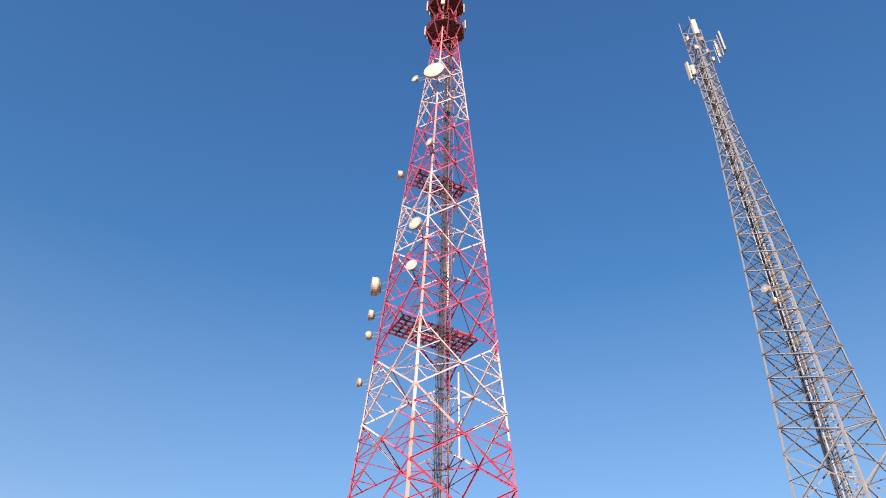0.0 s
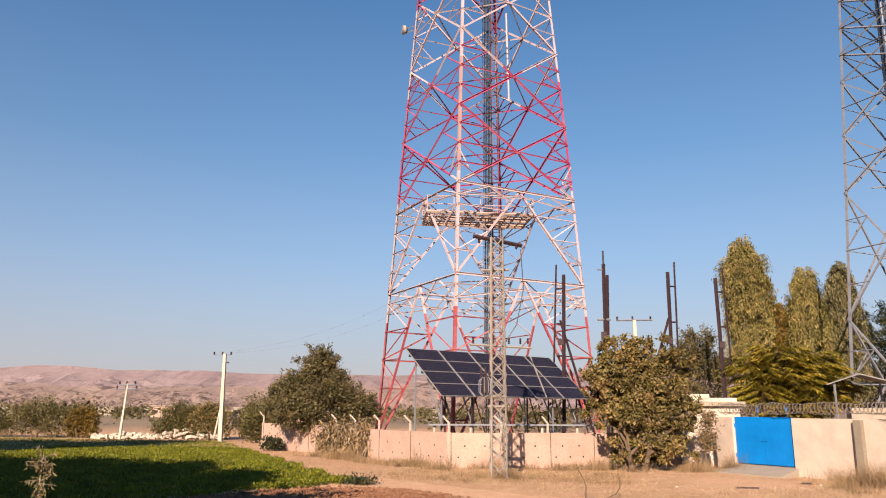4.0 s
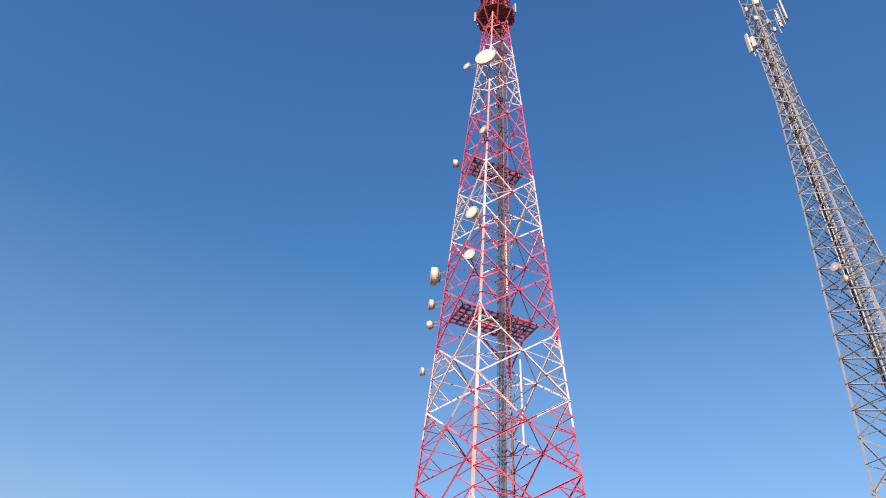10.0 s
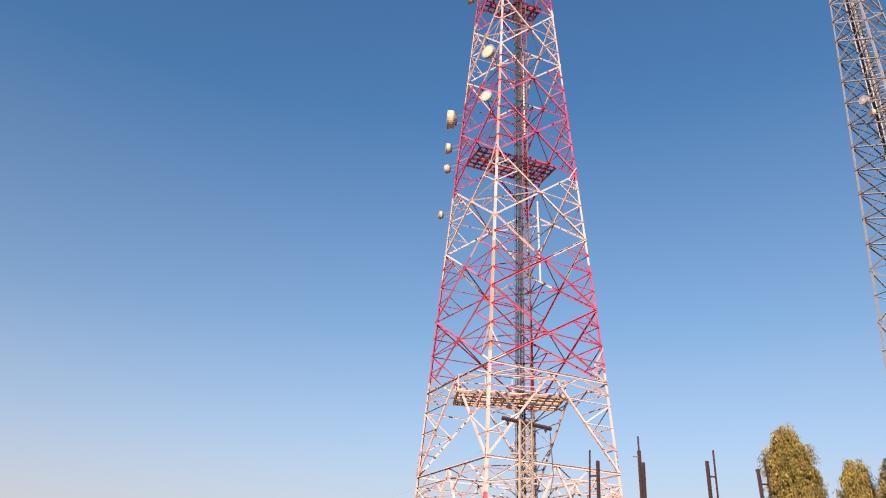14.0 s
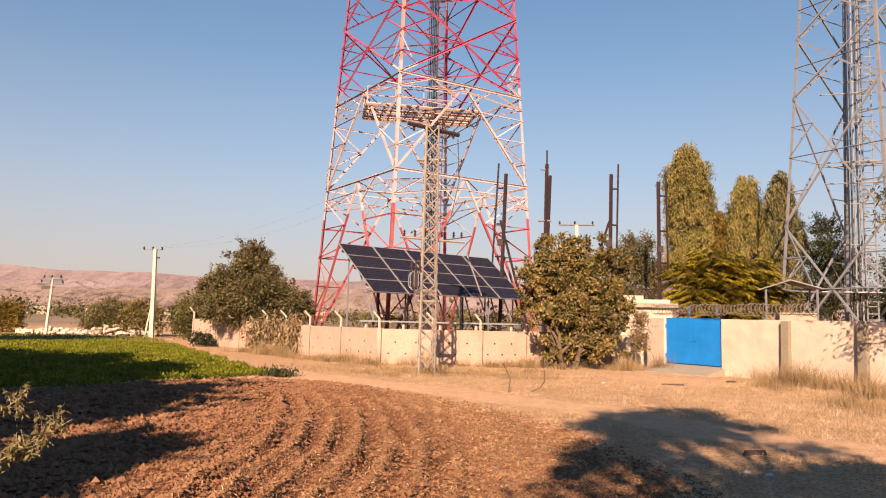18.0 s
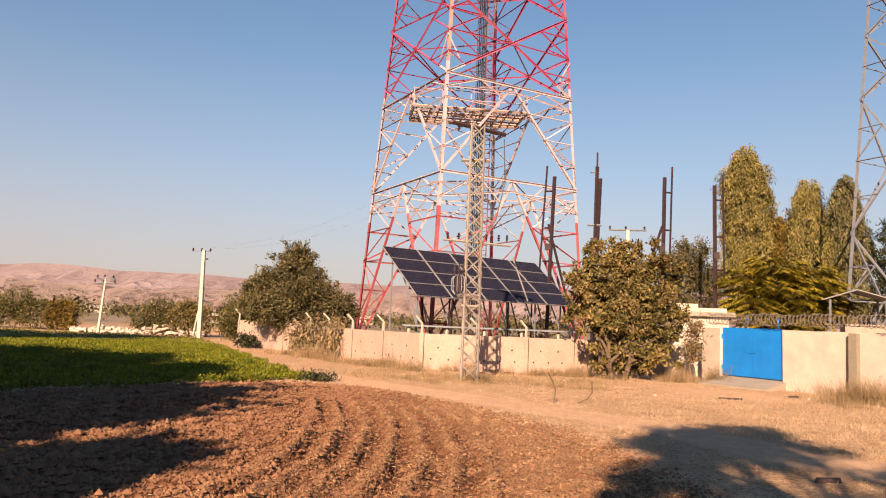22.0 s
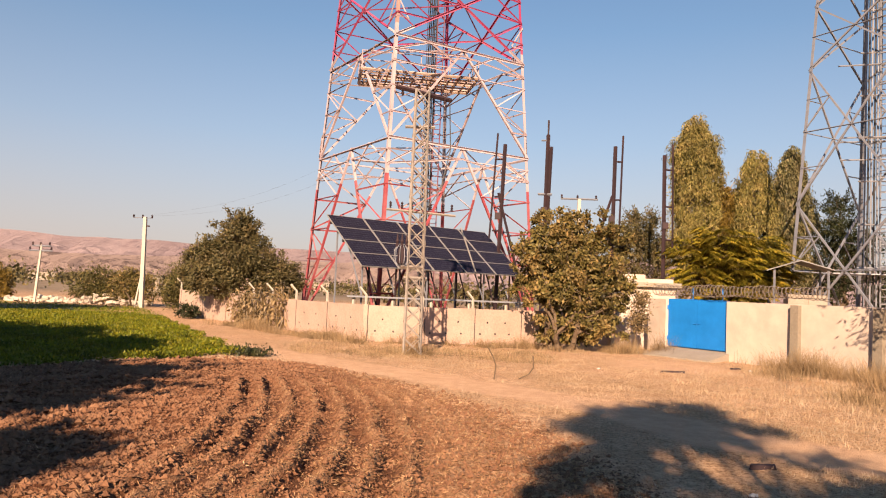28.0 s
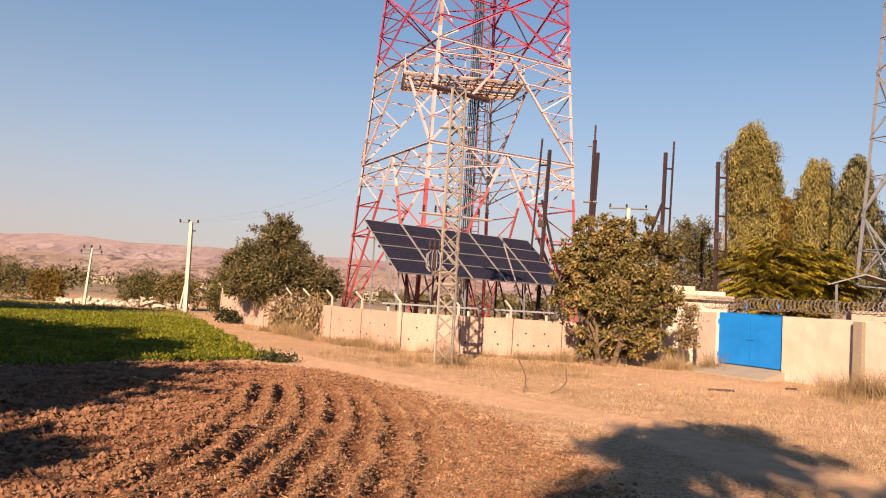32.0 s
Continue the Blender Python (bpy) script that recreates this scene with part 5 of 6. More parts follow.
# ---- trees ----
def limb(g, rng, a, b, r0, r1, n=5, wob=0.08):
    pts = [a.lerp(b, k / n) + Vector(rng.normal(size=3)) * wob * (0 < k < n) for k in range(n + 1)]
    for k in range(n):
        g.tube(pts[k], pts[k + 1], r0 + (r1 - r0) * k / n, r0 + (r1 - r0) * (k + 1) / n, 7)
    return pts


def tree(name, x, y, seed, blobs, count, leaf, mat, trunk_r, label, droop=0.0, bark="bark", fork=1.2, hollow=0.5, clump=70, lean=(0, 0), category="tree", stems=1, flat=0.7, tight=0.26, jitter=0.12, shoots=0, strands=0.0):
    """blobs: centres and radii of the crown's masses, relative to the foot."""
    r = np.random.default_rng(seed)
    root = thing(name, x, y, GROUND, 0, label, category)
    g = Geo()
    for s in range(stems):
        off = Vector((r.normal() * 0.25, r.normal() * 0.25, 0)) if stems > 1 else Vector((0, 0, 0))
        head = Vector((lean[0], lean[1], fork)) + off * 2
        limb(g, r, off + Vector((0, 0, -0.3)), head, trunk_r, trunk_r * 0.7, 5, trunk_r * 0.35)
        for k, (c, rad) in enumerate(blobs):
            if stems > 1 and k % stems != s:
                continue
            c = Vector(c)
            tip = c + Vector((0, 0, rad[2] * 0.2))
            path = limb(g, r, head, tip, trunk_r * 0.55, trunk_r * 0.12, 6, 0.12 * c.length / 4)
            for _ in range(5):
                p = path[int(r.integers(3, 7))]
                v = r.normal(size=3)
                v /= np.linalg.norm(v)
                q = Vector(np.array(c) + v * np.array(rad) * 0.85)
                limb(g, r, p, q, trunk_r * 0.2, trunk_r * 0.04, 4, 0.06)
    vol = np.array([b[1][0] * b[1][1] * b[1][2] for b in blobs]) ** 0.67
    share = vol / vol.sum()
    allq = []
    for (c, rad), s in zip(blobs, share):
        n = int(count * s)
        if strands:
            # hanging chains of narrow leaves
            k = max(6, n // 30)
            cc, out = in_blob(r, c, np.array(rad) * np.array([0.7, 0.7, 0.9]), k, 0.45)
            cc = cc + r.normal(size=cc.shape) * 0.22
            who, u = r.integers(0, k, n), r.uniform(0, 1, n)
            long = r.uniform(0.5, 1.3, k) * strands
            fall = np.stack([out[who, 0] * 0.35 * np.sqrt(u), out[who, 1] * 0.35 * np.sqrt(u), 0.5 * strands - long[who] * u], 1)
            pts = cc[who] + fall + r.normal(size=(n, 3)) * 0.06
            allq.append(leaves(r, pts, leaf[0], leaf[1], 0.9, out[who] * 0.5))
            continue
        k = max(4, n // clump)
        cc, out = in_blob(r, c, rad, k, hollow)
        cc = cc + r.normal(size=cc.shape) * jitter * np.array(rad)
        who = r.integers(0, k, n)
        size = np.array(rad).mean() * tight * r.uniform(0.6, 1.3, (k, 1))[who]
        pts = cc[who] + r.normal(size=(n, 3)) * size * np.array([1, 1, flat + droop * 1.3])
        if droop:
            pts[:, 2] -= np.abs(r.normal(size=n)) * size[:, 0] * droop
        allq.append(leaves(r, pts, leaf[0], leaf[1], droop, out[who] * 0.6))
    tw = Geo()
    for _ in range(shoots):
        c, rad = blobs[int(r.choice(len(blobs), p=share))]
        v = r.normal(size=3)
        v /= np.linalg.norm(v)
        v[2] = abs(v[2])
        a = np.array(c) + v * np.array(rad) * 0.7
        d = v * 0.7 + np.array([0, 0, 0.7]) + r.normal(size=3) * 0.25
        b = a + d * r.uniform(0.45, 1.0) * min(1.0, 0.6 * max(rad))
        limb(tw, r, Vector(a), Vector(b), 0.022, 0.008, 3, 0.04)
        u = r.uniform(0, 1, (34, 1))
        allq.append(leaves(r, a + (b - a) * u + r.normal(size=(34, 3)) * 0.06, leaf[0], leaf[1], 0.0, np.repeat(d[None], 34, 0) * 0.6))
    part("trunk", g, M[bark], root)
    if shoots:
        part("twig", tw, M[bark], root, kind="stuff")
    part_ob = new("crown", quads("crown", np.concatenate(allq), M[mat]))
    part_ob.parent = root
    return root


def drooping_tree(x, y, seed, profile, tufts, per, label, tuft=(0.8, 1.8), mat="leaf_euc"):
    """A slender tree whose twigs hang in separate tufts. profile: height, crown radius, sideways shift."""
    r = np.random.default_rng(seed)
    root = thing("drooping_tree", x, y, GROUND, 0, label, "tree", "drooping trees")
    hs, rs, xs = (np.array(v, float) for v in zip(*profile))
    g = Geo()
    trunk = [Vector((float(np.interp(z, hs, xs)) * min(1, z / hs[0]), 0, z)) + Vector(r.normal(size=3)) * 0.06 for z in np.linspace(0, hs[-1] * 0.93, 12)]
    trunk[0] = Vector((0, 0, -0.3))
    for k in range(11):
        g.tube(trunk[k], trunk[k + 1], 0.2 - 0.016 * k, 0.2 - 0.016 * (k + 1), 7)
    zz = np.linspace(hs[0], hs[-1], 200)
    wt = np.interp(zz, hs, rs) + 0.15
    allq = []
    for k in range(tufts):
        z = float(r.choice(zz, p=wt / wt.sum())) + r.normal() * 0.1
        rad, off = float(np.interp(z, hs, rs)), float(np.interp(z, hs, xs))
        a, q = r.uniform(0, 6.28), r.uniform(0.25, 1.0) ** 0.6 * r.uniform(0.85, 1.12)
        head = np.array([off + rad * q * math.cos(a), rad * q * math.sin(a) * 0.8, z])
        if k % 2 == 0:
            root_z = max(1.5, z - rad * 0.9 - 0.4)
            limb(g, r, Vector((float(np.interp(root_z, hs, xs)) * min(1, root_z / hs[0]), 0, root_z)), Vector(head), 0.045, 0.012, 4, 0.07)
        n = int(per * r.uniform(0.5, 1.4))
        u, fall = r.uniform(0, 1, n), r.uniform(*tuft)
        wide = (0.05 + 0.14 * np.sqrt(u)) * r.uniform(0.7, 1.3)
        pts = head + np.stack([r.normal(size=n) * wide + 0.25 * math.cos(a) * np.sqrt(u), r.normal(size=n) * wide + 0.25 * math.sin(a) * np.sqrt(u), 0.25 - fall * u], 1)
        allq.append(leaves(r, pts, 0.25, 0.048, 0.8))
    part("trunk", g, M["pale_bark"], root)
    ob = new("crown", quads("crown", np.concatenate(allq), M[mat]))
    ob.parent = root
    return root


def frond_tree(x, y, seed, blobs, fronds, label):
    """A spreading tree with tiers of arching feathery fronds."""
    r = np.random.default_rng(seed)
    root = thing("spreading_tree", x, y, GROUND, 0, label, "tree")
    g = Geo()
    head = Vector((0.1, 0, 1.6))
    limb(g, r, Vector((0, 0, -0.3)), head, 0.2, 0.16, 5, 0.05)
    vol = np.array([b[1][0] * b[1][2] for b in blobs])
    allq = []
    for c, rad in blobs:
        path = limb(g, r, head, Vector(c), 0.11, 0.03, 6, 0.15)
        for k in range(int(fronds * rad[0] * rad[2] / vol.sum())):
            p, v = in_blob(r, c, np.array(rad) * 0.85, 1, 0.25)
            p = p[0]
            p[2] = round(p[2] / 0.55) * 0.55 + r.normal() * 0.15
            a = math.atan2(v[0, 1], v[0, 0]) + r.normal() * 0.7
            L = r.uniform(0.65, 1.25)
            d = np.array([math.cos(a), math.sin(a), 0])
            side = np.array([-math.sin(a), math.cos(a), 0])
            if k % 5 == 0:
                limb(g, r, path[4], Vector(p), 0.035, 0.01, 3, 0.05)
            m = 44
            u = np.repeat(np.linspace(0.08, 1, m // 2), 2)[:, None]
            sgn = np.tile([1.0, -1.0], m // 2)[:, None]
            base = p + d * L * u + np.array([0, 0, 1]) * L * (0.26 * u - 0.55 * u * u)
            ll = 0.26 * np.sin(np.pi * (0.12 + 0.85 * u)) * r.uniform(0.75, 1.2, (m, 1))
            out = side * sgn * ll + d * ll * 0.45 + np.array([0, 0, -1]) * ll * r.uniform(0.35, 1.0, (m, 1))
            wide = d * 0.03
            allq.append(np.stack([base - wide, base + out * 0.5 + wide * 1.3, base + out, base + out * 0.5 - wide * 1.3], 1))
    part("trunk", g, M["bark"], root)
    ob = new("crown", quads("crown", np.concatenate(allq), M["leaf_yellow"]))
    ob.parent = root
    return root


tree("orchard_tree", -13.4, 43.6, 21, [((0.0, 0, 5.4), (0.9, 0.9, 0.7)), ((0.2, 0, 4.8), (0.8, 1.0, 0.8)), ((0.9, 0, 4.0), (1.0, 1.1, 0.8)), ((-1.0, 0, 3.9), (0.85, 1.0, 0.8)), ((-1.9, 0, 3.5), (0.85, 1.0, 0.75)), ((-2.3, 0.2, 2.85), (0.7, 0.9, 0.75)), ((0.3, -0.4, 2.8), (1.8, 1.3, 1.1)), ((2.2, -0.2, 2.9), (1.1, 1.1, 0.9)), ((-1.3, -0.4, 2.4), (1.35, 1.1, 0.95)), ((3.0, 0, 2.2), (0.75, 1.0, 0.8)), ((-2.35, -0.1, 2.0), (0.4, 0.6, 0.45))],
     40000, (0.17, 0.07), "leaf_grey", 0.22, "dense grey-olive tree behind the boundary wall", fork=1.4, tight=0.17, jitter=0.28, shoots=190, hollow=0.3, clump=75, droop=0.08)
tree("roadside_bush", 3.9, 33.3, 22, [((-0.3, 0, 4.75), (0.85, 0.8, 0.7)), ((0.9, 0, 4.7), (0.9, 0.8, 0.7)), ((-1.2, 0, 3.9), (0.8, 0.8, 0.8)), ((0.2, 0, 3.9), (1.0, 0.9, 0.75)), ((1.6, 0, 3.95), (0.9, 0.9, 0.75)), ((-1.3, 0, 2.95), (0.8, 0.9, 0.75)), ((0.2, -0.3, 2.95), (1.0, 0.9, 0.75)), ((1.5, -0.2, 2.95), (1.0, 0.9, 0.7)), ((2.3, 0, 2.6), (0.6, 0.7, 0.6)), ((-0.7, -0.4, 1.95), (1.0, 0.8, 0.65)), ((0.7, -0.5, 1.85), (1.0, 0.8, 0.65)), ((1.8, -0.2, 1.65), (0.8, 0.8, 0.55)), ((0.1, -0.5, 0.95), (0.85, 0.7, 0.5)), ((1.3, -0.4, 0.9), (0.8, 0.7, 0.45))],
     34000, (0.17, 0.085), "leaf_brown", 0.13, "tall bushy tree with dusty olive-brown leaves before the wall", fork=0.7, stems=3, tight=0.155, jitter=0.36, shoots=210, hollow=0.25, clump=130, droop=0.22, flat=0.45)
tree("gate_sapling", 7.0, 34.0, 23, [((0, 0, 1.75), (0.45, 0.45, 0.6)), ((0.25, 0, 2.3), (0.35, 0.35, 0.4)), ((0.2, 0, 1.2), (0.35, 0.4, 0.35))], 1900, (0.12, 0.05), "leaf_pale", 0.05, "thin brown-leaved sapling beside the gate", fork=0.9, clump=36, droop=0.25)
drooping_tree(14.3, 52.0, 24, [(4.2, 1.3, 0.2), (6.5, 1.5, 0.1), (8.6, 1.25, 0.1), (9.6, 1.25, 0.05), (11.3, 1.6, 0.1), (12.8, 1.4, 0.05), (13.8, 0.85, -0.1), (14.35, 0.4, -0.05)], 330, 190, "tall tree with drooping golden-green foliage")
drooping_tree(16.6, 53.0, 35, [(4.0, 1.4, 0), (7.0, 1.3, 0.1), (9.3, 1.0, 0.1), (10.6, 0.45, 0.15)], 170, 170, "shorter brownish tree with drooping foliage", mat="leaf_gold")
drooping_tree(18.2, 52.0, 25, [(3.8, 1.5, 0), (7.0, 1.4, 0), (9.5, 1.2, 0), (11.0, 0.85, 0.05), (12.2, 0.35, 0.1)], 250, 190, "tall tree with drooping golden-green foliage")
drooping_tree(20.7, 52.4, 26, [(4.0, 1.4, 0), (7.5, 1.35, 0), (9.6, 1.15, 0), (11.3, 0.8, -0.05), (12.5, 0.35, -0.05)], 240, 190, "tall tree with drooping grey-green foliage", mat="leaf_euc_grey")
frond_tree(13.5, 43.6, 27, [((0, 0, 5.6), (1.7, 1.3, 0.7)), ((-1.7, 0, 4.9), (1.3, 1.1, 0.6)), ((1.8, 0, 5.1), (1.4, 1.1, 0.7)), ((0.2, -0.6, 4.3), (2.3, 1.1, 0.7)), ((-1.2, -0.6, 3.5), (1.5, 0.9, 0.6)), ((1.4, -0.6, 3.4), (1.7, 0.9, 0.7)), ((0, -0.6, 2.6), (2.2, 0.9, 0.6)), ((2.7, -0.2, 4.0), (0.9, 0.9, 0.6))],
           950, "wide spreading tree with tiers of yellow-green feathery fronds")
tree("background_tree", 10.4, 50.0, 28, [((0, 0, 6.9), (1.1, 1.0, 1.0)), ((-0.9, 0, 5.6), (1.1, 1.0, 1.0)), ((1.0, 0, 5.4), (1.1, 1.0, 1.0)), ((0, 0, 3.8), (1.9, 1.2, 1.3))],
     20000, (0.16, 0.06), "leaf_grey", 0.2, "grey-green tree beyond the compound", fork=2.0, shoots=60, tight=0.2, jitter=0.25)
tree("dark_tree", 25.6, 56.0, 29, [((0, 0, 8.8), (0.9, 0.9, 1.3)), ((-0.6, 0, 7.2), (1.3, 1.1, 1.2)), ((0.8, 0, 6.6), (1.4, 1.1, 1.3)), ((0, 0, 4.8), (2.2, 1.4, 1.5)), ((-1.6, 0, 3.2), (1.8, 1.2, 1.4))],
     20000, (0.2, 0.07), "leaf_dark", 0.24, "dark green tree behind the grey mast", fork=2.0, shoots=60, tight=0.2, jitter=0.25)
tree("dark_tree", 30.5, 53.0, 30, [((0, 0, 7.4), (1.8, 1.4, 1.7)), ((-1.4, 0, 5.4), (1.8, 1.3, 1.5)), ((1.4, 0, 5.2), (2.0, 1.4, 1.6)), ((0, 0, 3.4), (2.8, 1.5, 1.6))],
     16000, (0.22, 0.08), "leaf_dark", 0.24, "dark green tree behind the grey mast", fork=2.0, shoots=60)
tree("dark_tree", 27.5, 49.0, 31, [((0, 0, 4.0), (2.2, 1.3, 1.5)), ((-2.0, 0, 2.6), (1.8, 1.2, 1.3)), ((2.0, 0, 2.6), (1.8, 1.2, 1.3))], 11000, (0.2, 0.08), "leaf_dark", 0.2, "low dark green tree behind the wall", fork=1.2)
tree("wall_tree", 14.5, 22.0, 32, [((-0.9, 0.2, 6.1), (1.2, 1.2, 1.0)), ((-1.7, 0.5, 5.2), (1.0, 1.0, 0.9)), ((0.4, 0.6, 5.6), (1.5, 1.3, 1.2)), ((-0.6, 0.8, 4.3), (1.5, 1.3, 0.9)), ((0.8, 0.2, 4.4), (1.4, 1.3, 1.0)), ((-1.2, 0.4, 3.6), (0.9, 0.9, 0.6))],
     14000, (0.15, 0.038), "leaf_weeping", 0.22, "leafy roadside tree leaning over the plastered wall", fork=2.2, lean=(-0.2, 0.1), tight=0.2, jitter=0.25, droop=0.25)


# trees beside and behind the viewer that shade the field
def leaning(blobs):
    """Crown masses set off along the low sun's slant, the foot moved with their mean."""
    mean = sum(c[2] for c, _ in blobs) / len(blobs)
    return [((c[0] + 0.327 * (c[2] - mean), c[1] - 0.152 * (c[2] - mean), c[2]), rad) for c, rad in blobs], 0.327 * mean, -0.152 * mean


def shade_tree(x, y, seed, blobs, count, leaf, mat, label, fork, trunk=0.3):
    blobs, dx, dy = leaning(blobs)
    return tree("shade_tree", x + dx, y + dy, seed, blobs, count, leaf, mat, trunk, label, fork=fork)


shade_tree(-0.9, -6.6, 33, [((-1.6, 0, 12.4), (1.1, 1.1, 1.0)), ((-2.5, 0, 12.0), (0.9, 1.0, 0.8)), ((-2.0, 0, 11.9), (1.0, 1.0, 0.9)), ((-2.7, 0, 11.2), (0.7, 0.8, 0.7)), ((-0.7, 0, 12.0), (0.9, 0.7, 0.5)), ((-1.5, 0, 10.6), (0.9, 0.6, 0.35)), ((-2.4, 0, 10.7), (0.6, 0.6, 0.5)), ((-2.95, 0, 10.2), (0.5, 0.6, 0.6)), ((0.5, 0, 10.3), (1.0, 0.9, 0.6)), ((-0.3, 0, 9.0), (1.3, 1.2, 0.7)), ((1.6, 0, 9.0), (1.4, 1.2, 0.9)), ((-2.0, 0, 8.5), (1.0, 1.0, 0.8)), ((3.0, 0, 8.2), (1.4, 1.2, 0.9)), ((4.4, 0, 7.5), (1.4, 1.2, 0.9)), ((6.0, 0, 7.0), (1.5, 1.2, 0.9)), ((0.8, 0, 7.6), (1.6, 1.3, 0.8)), ((3.0, 0, 6.8), (2.0, 1.3, 0.8)), ((-2.4, 0, 7.4), (1.0, 1.0, 0.7))],
           21000, (0.22, 0.12), "leaf_olive", "broad leafy tree behind the viewer", 5.2)
shade_tree(-12.35, -7.5, 34, [((1.75, 0, 9.7), (1.15, 1.0, 0.7)), ((0.65, 0, 9.0), (1.5, 1.2, 0.7)), ((-1.4, 0, 8.8), (1.6, 1.4, 0.7)), ((-3.8, 0, 8.75), (2.0, 1.5, 0.8)), ((0.9, 0, 8.2), (1.4, 1.2, 0.6)), ((-1.6, 0, 7.9), (1.8, 1.3, 0.6))],
           40000, (0.32, 0.2), "leaf_olive", "broad leafy tree beside the field", 5.2)
for k, (x, y, h) in enumerate(((-16.2, -2.5, 12.0), (-20.0, 0.8, 13.5), (-24.5, 3.6, 14.3), (-30.0, 4.6, 14.5), (-36.5, 5.4, 14.5))):
    shade_tree(x, y, 40 + k, [((-1.6, 0, h - 1.7), (2.6, 2.4, 1.7)), ((1.6, 0, h - 1.8), (2.5, 2.4, 1.7)), ((-1.6, 0, h - 4), (2.6, 2.4, 2.0)), ((1.6, 0, h - 4.2), (2.6, 2.4, 2.0)), ((0, 0, h - 7), (3.6, 2.8, 2.2)), ((-1, 0, h - 9.5), (3.6, 2.8, 1.8)), ((1.2, 0, h - 11), (3.4, 2.6, 1.4))],
               34000 if k < 2 else 24000, (0.5, 0.36), "leaf_dark", "tall leafy tree beside the field", h - 9, 0.35)
for k, (x, y, h) in enumerate(((-37.6, 25.0, 15.2), (-36.6, 28.0, 14.6), (-42.0, 23.0, 15.8), (-48.0, 22.0, 16.2))):
    shade_tree(x, y, 50 + k, [((-1.4, 0, h - 1.3), (2.2, 2.0, 1.2)), ((1.4, 0, h - 1.4), (2.2, 2.0, 1.2)), ((-1.4, 0, h - 3), (2.4, 2.0, 1.2)), ((1.4, 0, h - 3.1), (2.4, 2.0, 1.2)), ((0, 0, h - 4.6), (3.2, 2.0, 1.2)), ((0, 0, h - 6.2), (3.0, 2.0, 1.2))],
               22000, (0.36, 0.24), "leaf_dark", "tall leafy tree beside the field", h - 9, 0.35)

# far shrubs along the field
for k, (x, y, w, h, mt) in enumerate(((-43.5, 60.5, 3.2, 3.2, "leaf_olive"), (-39.6, 61.0, 1.5, 2.7, "leaf_gold"), (-48.5, 60.0, 2.6, 2.6, "leaf_olive"), (-30.6, 60.5, 2.2, 3.1, "leaf_olive"), (-27.4, 60.0, 1.8, 3.0, "leaf_brown"), (-23.2, 59.6, 1.8, 3.5, "leaf_olive"), (-20.8, 55.0, 1.6, 3.0, "leaf_olive"), (-54, 62, 3.0, 2.8, "leaf_brown"), (-60, 63, 3.2, 3.0, "leaf_olive"))):
    tree("field_shrub", x, y, 60 + k, [((0, 0, h * 0.62), (w * 0.62, 0.9, h * 0.38)), ((-w * 0.5, 0, h * 0.42), (w * 0.5, 0.8, h * 0.36)), ((w * 0.5, 0, h * 0.42), (w * 0.5, 0.8, h * 0.36))],
         6500, (0.18, 0.09), mt, 0.1, "leafy shrub at the far edge of the field", fork=0.6, category="shrub", stems=2, clump=40)

tree("low_shrub", -16.6, 44.6, 75, [((0, 0, 0.5), (0.5, 0.45, 0.35)), ((0.45, 0, 0.35), (0.35, 0.35, 0.28))], 1800, (0.12, 0.06), "leaf_dark", 0.05, "low dark shrub at the end of the old wall", fork=0.3, category="shrub", stems=2, clump=40)

# creeper on the old wall: thin stems with long drying leaves hanging off them
r = np.random.default_rng(71)
creep = thing("wall_creeper", -10.9, 39.9, GROUND, 0, "dry pale creeper hanging over the old wall", "creeper")
g, cp = Geo(), []
for k in range(38):
    u = r.uniform(0, 1) ** 0.9
    a = Vector((-13.0 + 3.9 * u, 41.9 - 3.75 * u, 0)) - Vector((-10.9, 39.9, 0)) + Vector((r.normal() * 0.1, -0.22 + r.normal() * 0.12, 0))
    top = a + Vector((r.normal() * 0.25, r.normal() * 0.15, r.uniform(0.9, 1.7) + 1.0 * u * r.uniform(0, 1)))
    ps = limb(g, r, a, top, 0.022, 0.008, 5, 0.07)
    for p in ps[1:]:
        cp += [np.array(p) + r.normal(size=3) * np.array([0.13, 0.1, 0.13]) for _ in range(9)]
part("stem", g, M["pale_bark"], creep, kind="stuff")
ob = new("foliage", quads("foliage", leaves(r, np.array(cp), 0.30, 0.085, 0.5), M["leaf_pale"]))
ob.parent = creep

# ---- crop, grass and litter ----
def inside(poly, x, y):
    ok = np.zeros(len(x), bool)
    for (x0, y0), (x1, y1) in zip(poly, poly[1:] + poly[:1]):
        c = ((y0 > y) != (y1 > y)) & (x < (x1 - x0) * (y - y0) / (y1 - y0 + 1e-12) + x0)
        ok ^= c
    return ok


CROP = [(-6.6, 25.2), (-9.2, 21.6), (-11.6, 18.4), (-16, 12.5), (-30, 10), (-62, 24), (-62, 57), (-24.8, 56.0), (-15.5, 40.0)]
n = 520000
near = r.uniform(0, 1, n) < 0.7
x = np.where(near, r.uniform(-30, -6, n), r.uniform(-62, -6, n))
y = np.where(near, r.uniform(12, 45, n), r.uniform(10, 57, n))
k = inside(CROP, x + 0.25 * np.sin(y * 2.1), y + 0.2 * np.sin(x * 3.0))
x, y = x[k], y[k]
z = ground_z(x, y) + r.uniform(0.0, 0.15, len(x)) + 0.05 * lumps(x, y, 0.7, 15)
cq = leaves(r, np.stack([x, y, z], 1), 0.095, 0.04, -0.35, None, 1.0)
tagged(new("crop", quads("crop", cq, M["leaf_crop"])), "low bright green leafy crop", "crop", kind="stuff")


